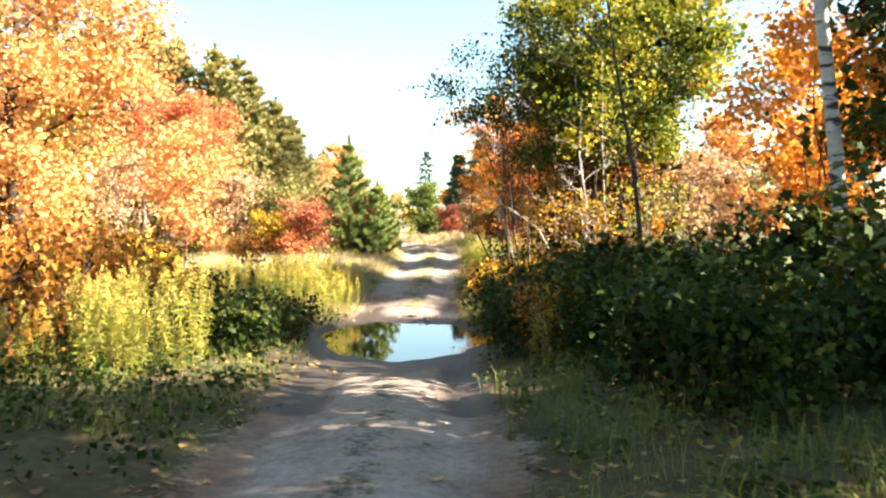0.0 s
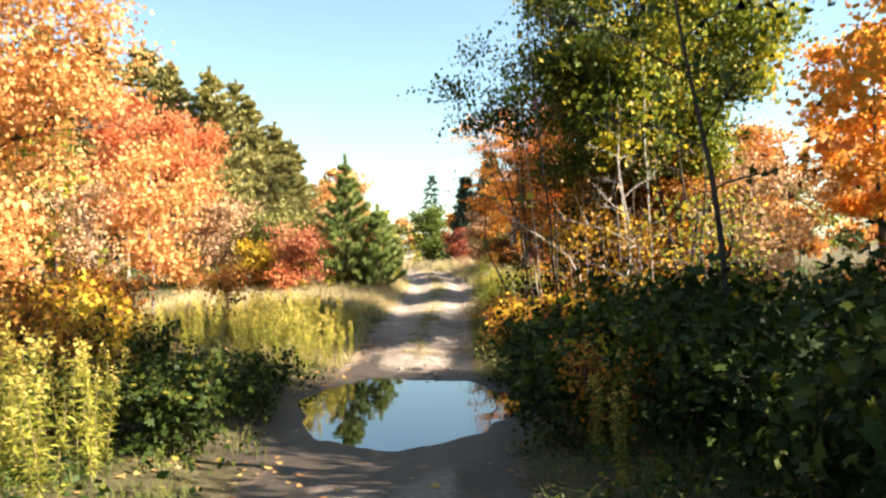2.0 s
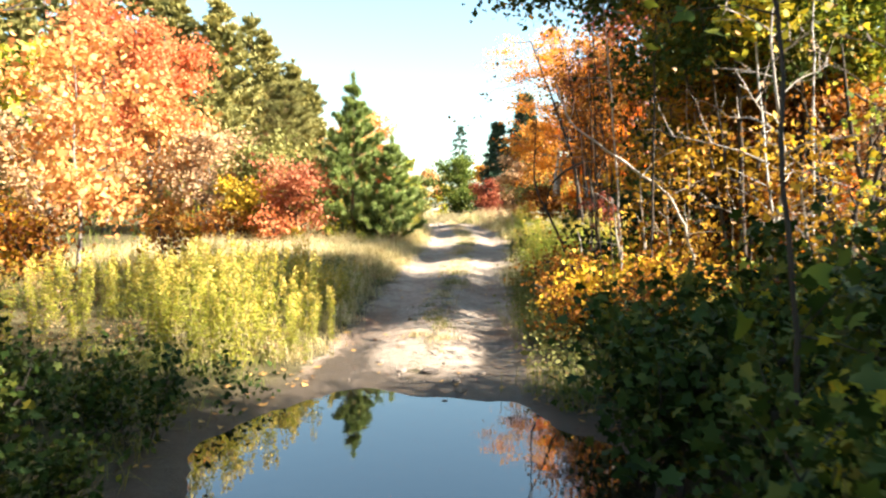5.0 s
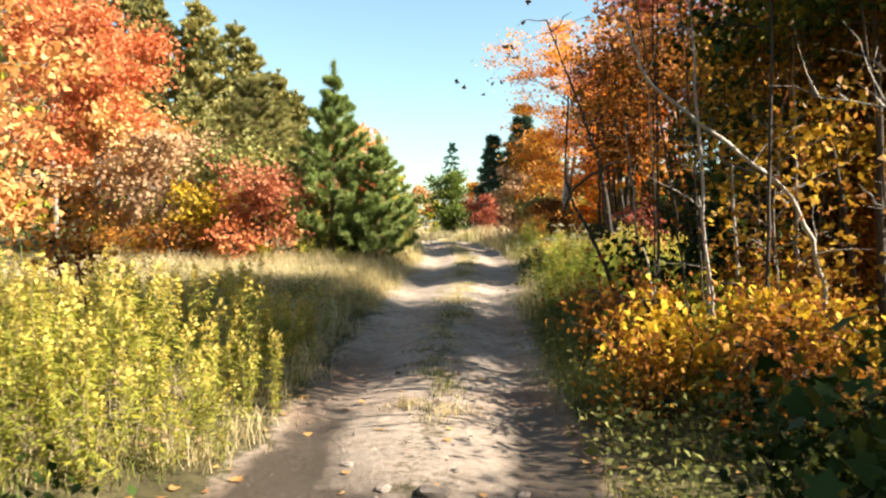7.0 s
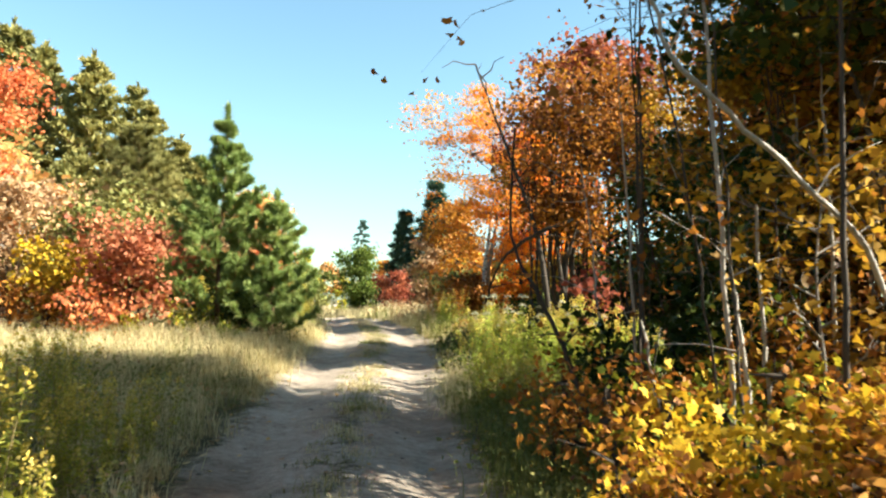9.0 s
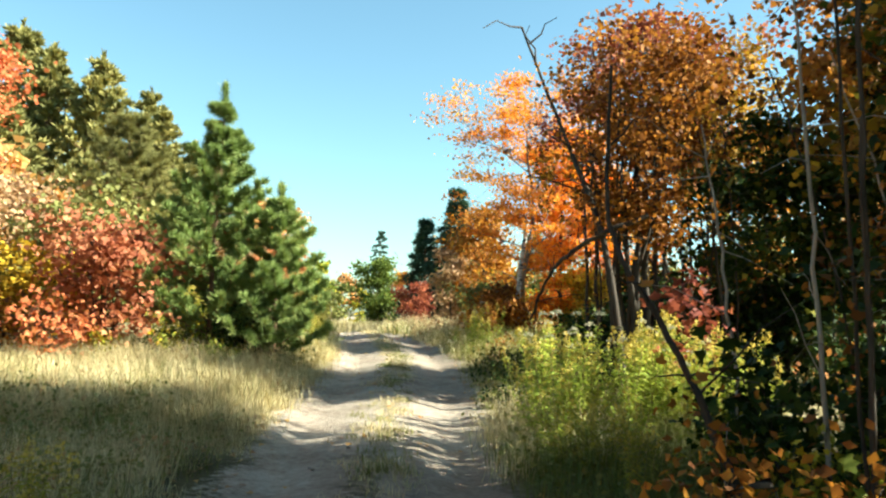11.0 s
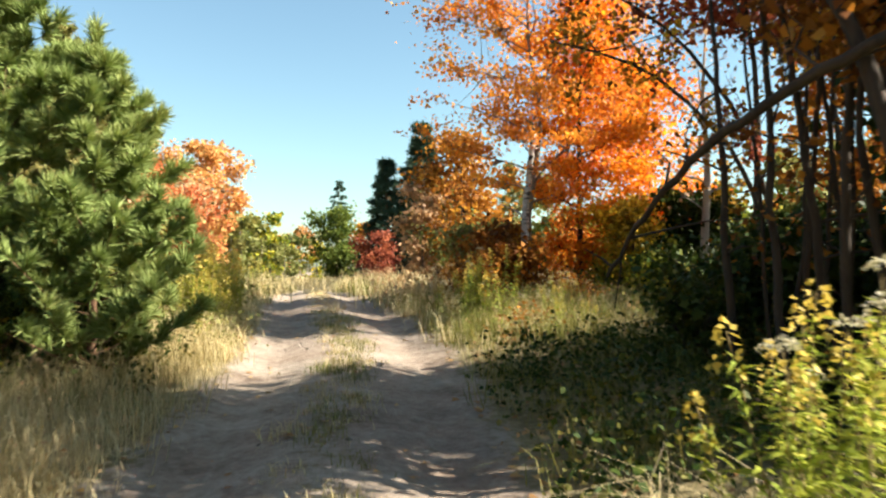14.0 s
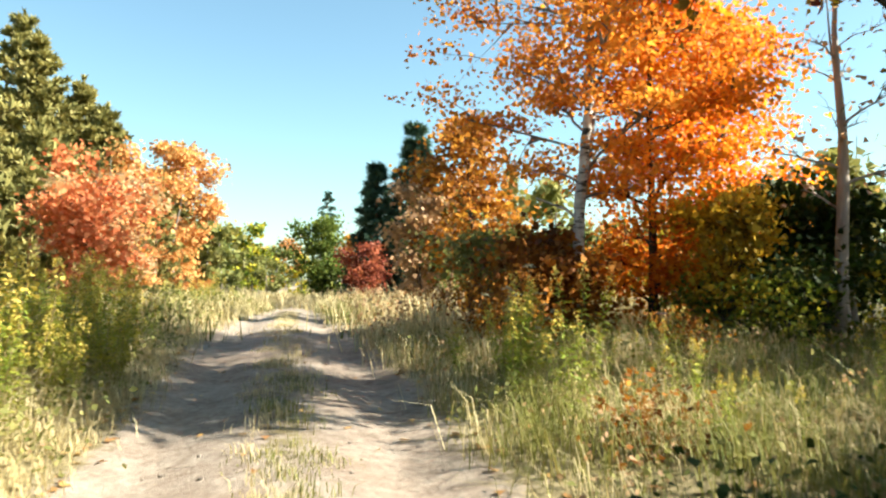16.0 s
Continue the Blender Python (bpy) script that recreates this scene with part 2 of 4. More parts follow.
# ---------------------------------------------------------------- mesh tools
def mesh_of(name, verts, faces, smooth=False):
    """A mesh from an array of places and an array of equal-sided faces."""
    verts, faces = np.asarray(verts, np.float32), np.asarray(faces, np.int32)
    me = bpy.data.meshes.new(name)
    me.vertices.add(len(verts))
    me.vertices.foreach_set("co", verts.ravel())
    me.loops.add(faces.size)
    me.loops.foreach_set("vertex_index", faces.ravel())
    me.polygons.add(len(faces))
    me.polygons.foreach_set("loop_start", np.arange(0, faces.size, faces.shape[1], dtype=np.int32))
    if smooth:
        me.polygons.foreach_set("use_smooth", np.ones(len(faces), bool))
    me.update(calc_edges=True)
    return me


def part(name, me, mat, parent, label=""):
    ob = new(name, me)
    if not me.materials:
        me.materials.append(mat)
    ob.parent = parent
    return tagged(ob, label)


def thing(name, x, y, z, label, category, group="", kind=""):
    ob = new(name)
    ob.empty_display_size = 0.2
    ob.matrix_basis = pose(x, y, z)
    return tagged(ob, label, category, group, kind)


def solo(name, me, mat, label, category, kind="", group=""):
    ob = new(name, me)
    if not me.materials:
        me.materials.append(mat)
    return tagged(ob, label, category, group, kind)


def join(pieces):
    vs, fs, n = [], [], 0
    for v, f in pieces:
        vs.append(v)
        fs.append(f + n)
        n += len(v)
    return np.concatenate(vs), np.concatenate(fs)


def graft(pieces):
    """A limb and its forks as one mesh, each fork rooted in the limb's skin."""
    v, f = join(pieces)
    first, n = pieces[0][0], len(pieces[0][0])
    for w, _ in pieces[1:]:
        f[f == n] = np.argmin(((first - w[0]) ** 2).sum(1))
        n += len(w)
    return v, f


def tube(path, radii, sides=6):
    """A closed-ended round stem along a path."""
    path, radii = np.asarray(path, float), np.asarray(radii, float)
    ahead = np.gradient(path, axis=0)
    ahead /= np.linalg.norm(ahead, axis=1, keepdims=True) + 1e-9
    ref = np.where(np.abs(ahead[:, 2:3]) > 0.9, np.array([[1.0, 0, 0]]), np.array([[0, 0, 1.0]]))
    a = np.cross(ahead, ref)
    a /= np.linalg.norm(a, axis=1, keepdims=True) + 1e-9
    b = np.cross(ahead, a)
    ang = np.linspace(0, 2 * np.pi, sides, endpoint=False)
    ring = path[:, None] + radii[:, None, None] * (np.cos(ang)[None, :, None] * a[:, None] + np.sin(ang)[None, :, None] * b[:, None])
    v = ring.reshape(-1, 3)
    i, j = np.meshgrid(np.arange(len(path) - 1), np.arange(sides), indexing="ij")
    k = (j + 1) % sides
    f = np.stack([i * sides + j, i * sides + k, (i + 1) * sides + k, (i + 1) * sides + j], -1).reshape(-1, 4)
    return v, f


def bend(rng, a, b, lift=0.0, wobble=0.05, n=6):
    """A wavering line from a to b, arched by lift."""
    a, b = np.asarray(a, float), np.asarray(b, float)
    s = np.linspace(0, 1, n)[:, None]
    size = np.linalg.norm(b - a)
    line = a + (b - a) * s + np.array([0, 0, 1.0]) * lift * size * (4 * s * (1 - s))
    ph, am = rng.uniform(0, 2 * np.pi, (2, 3)), rng.normal(0, 1, (2, 3))
    sway = am[0] * np.sin(4.2 * s + ph[0]) + 0.6 * am[1] * np.sin(8.5 * s + ph[1])
    return line + wobble * size * sway * np.sin(np.pi * s) * np.array([1, 1, 0.5])


KITE = (np.array([(0, 0, 0), (0.48, 0.34, 0.07), (1, 0, -0.08), (0.48, -0.34, 0.07)]), np.array([(0, 1, 2, 3)]))
BROAD = (np.array([(0, 0, 0), (0.30, 0.50, 0.09), (1, 0, -0.10), (0.30, -0.50, 0.09)]), np.array([(0, 1, 2, 3)]))
LANCE = (np.array([(0, 0, 0), (0.4, 0.10, 0.05), (1, 0, -0.16), (0.4, -0.10, 0.05)]), np.array([(0, 1, 2, 3)]))
# a lobed leaf: three quads fanned about the stalk's end
LOBED = (np.array([(0.0, 0, 0), (0.10, 0.36, 0.04), (0.42, 0.54, 0.10), (0.52, 0.25, 0.02), (1.0, 0, -0.10),
                   (0.52, -0.25, 0.02), (0.42, -0.54, 0.10), (0.10, -0.36, 0.04)]),
         np.array([(0, 1, 2, 3), (0, 3, 4, 5), (0, 5, 6, 7)]))

# a maple leaf: five pointed lobes about the stalk's end, the middle one longest
MAPLE = (np.array([(0.0, 0, 0), (-0.10, 0.22, 0.03), (-0.02, 0.50, 0.0), (0.22, 0.30, 0.05), (0.52, 0.55, 0.02), (0.54, 0.25, 0.06), (1.0, 0.0, -0.10),
                   (0.54, -0.25, 0.06), (0.52, -0.55, 0.02), (0.22, -0.30, 0.05), (-0.02, -0.50, 0.0), (-0.10, -0.22, 0.03)]),
         np.array([(0, 1, 2, 3), (0, 3, 4, 5), (0, 5, 6, 7), (0, 7, 8, 9), (0, 9, 10, 11)]))


def scatter(rng, places, size, shape=KITE, up=0.8, spread=0.22, along=None):
    """Leaves at the places: random turn, their faces tending upward, sizes varied."""
    tv, tf = shape
    n = len(places)
    normal = rng.normal(0, 1, (n, 3)) + np.array([0, 0, up])
    normal /= np.linalg.norm(normal, axis=1, keepdims=True)
    axis = rng.normal(0, 1, (n, 3)) + (0 if along is None else along)
    axis -= (axis * normal).sum(1, keepdims=True) * normal
    axis /= np.linalg.norm(axis, axis=1, keepdims=True) + 1e-9
    side = np.cross(normal, axis)
    s = (size * np.exp(rng.normal(0, spread, n)))[:, None, None]
    v = places[:, None] + s * (tv[None, :, 0:1] * axis[:, None] + tv[None, :, 1:2] * side[:, None] + tv[None, :, 2:3] * normal[:, None])
    f = tf[None] + (np.arange(n) * len(tv))[:, None, None]
    return v.reshape(-1, 3), f.reshape(-1, tf.shape[1])


def blades(rng, base, height, width, lean=0.6):
    """Grass: bent tapering strips of two quads."""
    n = len(base)
    h = (height * rng.uniform(0.45, 1.15, n))[:, None]
    az = rng.uniform(0, 2 * np.pi, n)
    d = np.stack([np.cos(az), np.sin(az), 0 * az], 1)
    p = np.stack([-np.sin(az), np.cos(az), 0 * az], 1) * (width * rng.uniform(0.6, 1.3, n))[:, None]
    k = (lean * rng.uniform(0.1, 1.0, n) ** 0.7 * 1.9)[:, None]
    z = np.array([[0, 0, 1.0]])
    mid = base + h * (0.55 * z + 0.18 * k * d)
    tip = base + h * (z * (1 - 0.3 * k) + 0.8 * k * d)
    v = np.stack([base - p, base + p, mid + 0.7 * p, mid - 0.7 * p, tip + 0.12 * p, tip - 0.12 * p], 1).reshape(-1, 3)
    f = np.array([(0, 1, 2, 3), (3, 2, 4, 5)])[None] + (np.arange(n) * 6)[:, None, None]
    return v, f.reshape(-1, 4)


# ---------------------------------------------------------------- lie of the land
CENTRE_Y = [-40, 0, 10, 16, 20, 25, 30, 33, 38, 48, 70, 120]
CENTRE_X = [0.9, 0.55, 0.15, -0.1, -0.2, -0.22, -0.15, -0.4, -1.0, -1.9, -3.6, -10]
POOL = (0.02, 12.7, 1.52, 2.62)


def centre(y):
    return np.interp(y, CENTRE_Y, CENTRE_X)


def half_width(y):
    return np.interp(y, [0, 12, 20, 40, 60], [1.05, 1.1, 1.15, 1.1, 1.0])


def ripple(x, y):
    return (np.sin(1.7 * x + 0.6 * np.sin(0.9 * y)) * np.sin(1.3 * y + 0.8 * np.sin(1.1 * x + 2)) * 0.5
            + np.sin(4.1 * x + 1.3 * np.sin(2.3 * y)) * np.sin(3.7 * y + 1.1 * np.sin(2.9 * x)) * 0.25
            + np.sin(9.7 * x + 2.1 * np.sin(5.1 * y)) * np.sin(8.3 * y + 1.7 * np.sin(6.1 * x)) * 0.12)


def pool_reach(x, y):
    """Below 1 inside the puddle's shore."""
    a = np.arctan2((y - POOL[1]) / POOL[3], (x - POOL[0]) / POOL[2])
    r = np.hypot((x - POOL[0]) / POOL[2], (y - POOL[1]) / POOL[3])
    return r / (1 + 0.06 * np.sin(3 * a + 1) + 0.04 * np.sin(7 * a) + 0.02 * np.sin(13 * a + 2))


# the track dips to the puddle and climbs to a low crest beyond it
PROFILE_Y = np.arange(-44, 120, 0.5)
PROFILE_Z = np.interp(PROFILE_Y, [-44, -4, 0, 4, 8, 12, 16, 20, 24, 28, 32, 36, 40, 44, 48, 52, 56, 60, 80],
                      [0.67, 0.67, 0.54, 0.4, 0.18, 0.0, 0.0, 0.06, 0.24, 0.5, 0.73, 0.84, 0.87, 0.83, 0.76, 0.65, 0.53, 0.41, 0.4])
PROFILE_Z = np.convolve(np.pad(PROFILE_Z, 5, mode="edge"), np.ones(11) / 11, "valid")


def profile(y):
    return np.interp(y, PROFILE_Y, PROFILE_Z)


def land(x, y):
    x, y = np.asarray(x, float), np.asarray(y, float)
    d = np.abs(x - centre(y))
    w = half_width(y)
    verge = np.clip((d - w) / 1.2, 0, 1)
    near = 1 / (1 + (np.maximum(d - 6, 0) / 25) ** 2)
    z = 0.03 + 0.045 * ripple(x, y) * (0.16 + 0.84 * verge)
    z = z + 0.13 * verge * verge * (3 - 2 * verge)
    z = z - 0.055 * np.exp(-((d - 0.72) / 0.24) ** 2) + 0.03 * np.exp(-(d / 0.35) ** 2)
    r = pool_reach(x, y)
    shore = np.clip(0.15 * (r - 1) + 0.014 * ripple(2 * x, 2 * y), -0.13, 0.2)
    k = np.clip((r - 1.2) / 0.35, 0, 1)
    z = shore * (1 - k) + z * k
    far = np.clip((np.hypot(x, y - 20) - 60) / 300, 0, 1)
    return profile(y) + z * near + far * 2.5


xs = np.concatenate([-np.geomspace(420, 4.6, 34), np.arange(-4.4, 4.41, 0.11), np.geomspace(4.6, 420, 34)])
ys = np.concatenate([-np.geomspace(300, 4, 16), np.arange(-3.8, 48, 0.11), np.geomspace(48.2, 600, 46)])
gx, gy = np.meshgrid(xs, ys, indexing="ij")
gz = land(gx, gy)
ni, nj = gx.shape
ii, jj = np.meshgrid(np.arange(ni - 1), np.arange(nj - 1), indexing="ij")
quads = np.stack([ii * nj + jj, (ii + 1) * nj + jj, (ii + 1) * nj + jj + 1, ii * nj + jj + 1], -1).reshape(-1, 4)
ground_mesh = mesh_of("ground", np.stack([gx, gy, gz], -1).reshape(-1, 3), quads, True)
gd = np.abs(gx - centre(gy))
road_field = np.clip((half_width(gy) + 0.35 - gd) / 0.7, 0, 1) * (1 - 0.45 * np.exp(-(gd / 0.28) ** 2))
wet_field = np.clip(1.75 - pool_reach(gx, gy), 0, 1)
wet_field = np.maximum(wet_field, 0.82 * np.exp(-((gd - 0.80) / 0.36) ** 2) * np.clip((21 - gy) / 5, 0, 1) * (gy > 7))
wet_field = np.maximum(wet_field, 0.37 * np.clip((1.7 - gd) / 0.4, 0, 1) * np.clip((20.5 - gy) / 4, 0, 1) * (gy > 7))
rut_field = np.exp(-((gd - 0.98) / 0.28) ** 2) * np.clip((21 - gy) / 5, 0, 1)
thatch_field = np.clip((gy - 21) / 3, 0, 1) * np.clip((62 - gy) / 8, 0, 1) * np.clip((11 - gd) / 4, 0, 1)
for field_name, values in (("road", road_field), ("wet", wet_field), ("rut", rut_field), ("thatch", thatch_field)):
    ground_mesh.attributes.new(field_name, "FLOAT", "POINT").data.foreach_set("value", values.ravel().astype(np.float32))
solo("ground", ground_mesh, EARTH, "sandy two-rut track through weedy forest soil", "ground", "structure")

ang = np.linspace(0, 2 * np.pi, 72, endpoint=False)
rim = np.stack([POOL[0] + POOL[2] * 1.25 * np.cos(ang), POOL[1] + POOL[3] * 1.22 * np.sin(ang), 0 * ang], 1)
bm = bmesh.new()
bm.faces.new([bm.verts.new(p) for p in rim])
puddle_mesh = bpy.data.meshes.new("puddle")
bm.to_mesh(puddle_mesh)
bm.free()
solo("puddle", puddle_mesh, WATER, "still muddy puddle filling the track", "puddle", "structure")


# ---------------------------------------------------------------- plants
def broadleaf(name, x, y, height, radius, bare, leaf, bark, label, leaves=9000, size=0.11, shape=BROAD, girth=0.09, limbs=16, seed=1,
              lean=(0, 0), stems=1, clump=0.30, group="", category="tree", low=1.0, split=True, sink=0.0, flat=0.62):
    """A broad-leaved tree: tapered stems, limbs with forks, and leaves in loose clumps about the twigs."""
    rng = np.random.default_rng(seed)
    tree = thing(name, x, y, float(land(x, y)) - 0.03 - sink, label, category, group)
    tips, woods = [], []
    for s in range(stems):
        out = rng.normal(0, 0.16 * (stems > 1), 2) * radius
        foot = np.array([*(rng.normal(0, 0.12 * (stems > 1), 2)), 0])
        top = np.array([lean[0] + out[0], lean[1] + out[1], height * (0.95 if s == 0 else rng.uniform(0.65, 0.95))])
        path = bend(rng, foot, top, 0, 0.025, 9)
        rad = girth * (1 if s == 0 else rng.uniform(0.6, 0.9)) * np.linspace(1, 0.12, 9)
        rad[0] *= 1.35
        v, f = tube(path, rad, 8)
        part("trunk", mesh_of("trunk", v, f, True), bark, tree)
        n = max(4, limbs // stems)
        for i in range(n):
            u = (i + rng.uniform(0, 0.8)) / n
            h = bare + (height * 0.97 - bare) * u
            at = np.array([np.interp(h * 0.93, path[:, 2], path[:, k]) for k in range(3)])
            prof = (np.sin(np.pi * np.clip(0.12 + 0.80 * u, 0, 1)) ** 0.7) * (low + (1 - low) * u)
            reach = radius * prof * rng.uniform(0.5, 1.06)
            az = 2.399 * i + 2.1 * s + rng.uniform(-0.5, 0.5)
            end = at + np.array([np.cos(az) * reach, np.sin(az) * reach, rng.uniform(0.05, 0.45) * reach + 0.1])
            line = bend(rng, at, end, 0.05, 0.05, 6)
            r0 = 0.30 * np.interp(h, path[:, 2], rad) + 0.006
            pieces = [tube(line, r0 * np.linspace(1, 0.25, 6), 5)]
            for k in range(6):
                q = rng.uniform(0.25, 1.0)
                b0 = np.array([np.interp(q, np.linspace(0, 1, 6), line[:, c]) for c in range(3)])
                way = (end - at) / (np.linalg.norm(end - at) + 1e-6) * 0.6 + rng.normal(0, 0.55, 3) + np.array([0, 0, 0.15])
                b1 = b0 + way * reach * rng.uniform(0.22, 0.42)
                fork = bend(rng, b0, b1, 0.04, 0.06, 4)
                pieces.append(tube(fork, r0 * 0.4 * np.linspace(1, 0.3, 4), 3))
                tips += [fork[-1], fork[2], 0.5 * (fork[1] + fork[2])]
            tips += [line[-1], line[-2]]
            woods.append(graft(pieces))
    if split:
        for v, f in woods:
            part("limb", mesh_of("limb", v, f, True), bark, tree)
    else:
        tagged(part("branchwork", mesh_of("branchwork", *join(woods), True), bark, tree), kind="stuff")
    if leaves:
        tips = np.array(tips)
        weight = rng.uniform(0.03, 1.0, len(tips)) ** 2.6
        pick = rng.choice(len(tips), leaves, p=weight / weight.sum())
        p = tips[pick] + rng.normal(0, 1, (leaves, 3)) * np.array([clump, clump, clump * flat])
        p = p[p[:, 2] > 0.12]
        part("crown", mesh_of("crown", *scatter(rng, p, size, shape)), leaf, tree)
    return tree


def conifer(name, x, y, height, radius, bare, needle, bark, label, needles=50000, length=0.12, width=0.006, girth=0.08, whorls=16, per=6, seed=1,
            droop=-0.25, power=1.0, group="", tufts=9, category="tree", rag=0.25, lean=(0, 0), whorled=False, leader=0.0, rise=0.30):
    """A pine or spruce: whorls of branches with brushes of needles at every twig."""
    rng = np.random.default_rng(seed)
    tree = thing(name, x, y, float(land(x, y)) - 0.03, label, category, group)
    top = np.array([lean[0], lean[1], height])
    path = bend(rng, (0, 0, 0), top, 0, 0.008, 9)
    v, f = tube(path, girth * np.linspace(1.1, 0.06, 9), 8)
    part("trunk", mesh_of("trunk", v, f, True), bark, tree)
    at, ways, pieces = [], [], []
    for w in range(whorls):
        u = (w + 0.5) / whorls
        h = bare + (height - leader - bare) * u
        base = np.array([np.interp(h, path[:, 2], path[:, k]) for k in range(3)])
        ring = []
        for k in range(per):
            reach = radius * ((1 - u) ** power * 0.95 + 0.06) * rng.uniform(1 - rag, 1 + rag)
            az = 2 * np.pi * (k + rng.uniform(-0.25, 0.25)) / per + w * 1.1
            b0 = base + np.array([0, 0, rng.uniform(-0.4, 0.4) * (height - bare) / whorls])
            b1 = b0 + np.array([np.cos(az) * reach, np.sin(az) * reach, -droop * reach + (0.12 * reach if droop < 0 else 0)])
            line = bend(rng, b0, b1, -0.08 if droop < 0 else 0.06, 0.03, 5)
            ring.append(tube(line, girth * 0.22 * (1 - 0.6 * u) * np.linspace(1, 0.3, 5), 4))
            for t in range(tufts):
                q = 0.25 + 0.75 * (t + rng.uniform(0, 1)) / tufts
                c = np.array([np.interp(q, np.linspace(0, 1, 5), line[:, m]) for m in range(3)])
                d = line[-1] - line[0]
                d = d / (np.linalg.norm(d) + 1e-6)
                side = rng.normal(0, 1, 3) * np.array([1, 1, 0.45])
                twig = (0.55 * d + 0.5 * side + np.array([0, 0, rise if droop < 0 else 0.0]))
                twig = twig / np.linalg.norm(twig) * (0.10 + 0.22 * (1 - q)) * reach * (0.6 if t < tufts - 1 else 0.2)
                at.append((c, c + twig))
        pieces.append(join(ring))
    if whorled:
        for v, f in pieces:
            part("whorl", mesh_of("whorl", v, f, True), bark, tree)
    else:
        tagged(part("branchwork", mesh_of("branchwork", *join(pieces), True), bark, tree), kind="stuff")
    at += [(path[-2], path[-1])] * (1 if leader == 0 else 4)
    a, b = np.array([p for p, _ in at]), np.array([q for _, q in at])
    pick = rng.integers(0, len(a), needles)
    s = rng.uniform(0, 1, (needles, 1)) ** 0.7
    base = a[pick] + (b[pick] - a[pick]) * s
    d = (b - a) / (np.linalg.norm(b - a, axis=1, keepdims=True) + 1e-6)
    way = d[pick] * 1.0 + rng.normal(0, 0.48, (needles, 3))
    way /= np.linalg.norm(way, axis=1, keepdims=True)
    ln = (length * rng.uniform(0.6, 1.2, needles))[:, None]
    p = np.cross(way, rng.normal(0, 1, (needles, 3)))
    p = p / np.linalg.norm(p, axis=1, keepdims=True) * width
    v = np.stack([base - p, base + p, base + way * ln], 1).reshape(-1, 3)
    part("needles", mesh_of("needles", v, np.arange(3 * needles).reshape(-1, 3)), needle, tree)
    return tree


def shrub(name, height, radius, leaf, bark, label, leaves=700, size=0.11, shape=LOBED, stems=4, seed=1, category="shrub", up=0.5, group="", twig=0.008, bottom=0.25):
    """A low bush of several stems, standing at the origin to be copied."""
    rng = np.random.default_rng(seed)
    bush = thing(name, 0, 0, -50, label, category, group)
    tips, made = [], []
    for s in range(stems):
        az, r = rng.uniform(0, 2 * np.pi), radius * math.sqrt(rng.uniform(0.02, 1))
        foot = np.array([np.cos(az) * r * 0.35, np.sin(az) * r * 0.35, -0.05])
        top = np.array([np.cos(az) * r, np.sin(az) * r, height * rng.uniform(0.6, 1.0)])
        line = bend(rng, foot, top, 0.02, 0.05, 6)
        pieces = [tube(line, twig * np.linspace(1.2, 0.35, 6), 4)]
        for k in range(8):
            q = rng.uniform(bottom, 1)
            b0 = np.array([np.interp(q, np.linspace(0, 1, 6), line[:, c]) for c in range(3)])
            b1 = b0 + rng.normal(0, 0.28, 3) * radius + np.array([0, 0, 0.10 * height])
            fork = bend(rng, b0, b1, 0.05, 0.05, 3)
            pieces.append(tube(fork, twig * 0.5 * np.linspace(1, 0.4, 3), 3))
            tips += [fork[-1], fork[1]]
        tips.append(line[-1])
        made.append(graft(pieces))
    for v, f in made:
        part("stem", mesh_of("stem", v, f, True), bark, bush)
    tips = np.array(tips)
    p = tips[rng.integers(0, len(tips), leaves)] + rng.normal(0, 1, (leaves, 3)) * np.array([0.14, 0.14, 0.09]) * (0.4 + radius)
    p = p[p[:, 2] > 0.05]
    part("foliage", mesh_of("foliage", *scatter(rng, p, size, shape, up)), leaf, bush)
    return bush


def goldenrod(height, seed, label, plume=PLUME, leaf=LIME, group="goldenrod along the track", flat=False, name="goldenrod_plant"):
    """A tall weed: leafy stalks topped by plumes."""
    rng = np.random.default_rng(seed)
    weed = thing(name if not flat else "boneset_plant", 0, 0, -50, label, "weed", group)
    leaf_v = []
    for s in range(3):
        az, r = rng.uniform(0, 2 * np.pi), rng.uniform(0.02, 0.16)
        h = height * rng.uniform(0.75, 1.05)
        foot = np.array([np.cos(az) * r * 0.6, np.sin(az) * r * 0.6, -0.05])
        line = bend(rng, foot, foot + np.array([np.cos(az) * r * 1.6, np.sin(az) * r * 1.6, h]), 0, 0.02, 7)
        part("stalk", mesh_of("stalk", *tube(line, 0.0045 * np.linspace(1.2, 0.5, 7), 4), True), STALK, weed)
        n = int(96 * h)
        q = np.sort(rng.uniform(0.12, 0.93, n))
        p = np.stack([np.interp(q, np.linspace(0, 1, 7), line[:, c]) for c in range(3)], 1)
        a = 2.4 * np.arange(n)
        along = np.stack([np.cos(a), np.sin(a), 0.35 + 0 * a], 1) * 3
        leaf_v.append(scatter(rng, p, 0.088 * (0.7 + 0.3 * np.sin(np.pi * q)), LANCE, 2.2, 0.2, along))
        m = 64 if flat else 36
        k = rng.uniform(0, 1, m)
        spread = 0.055 * (np.sqrt(k) if flat else (1 - 0.6 * k))
        b = rng.uniform(0, 2 * np.pi, m)
        top = line[-1] + np.stack([np.cos(b) * spread, np.sin(b) * spread, (0.035 * (1 - k) + 0.012 * rng.uniform(0, 1, m) if flat else (k - 0.75) * 0.2)], 1)
        tagged(part("plume", mesh_of("plume", *scatter(rng, top, 0.014 if flat else 0.026, BROAD, 1.0)), plume, weed, "fluffy flower head gone pale"), kind="stuff")
    part("leaves", mesh_of("leaves", *join(leaf_v)), leaf, weed)
    return weed


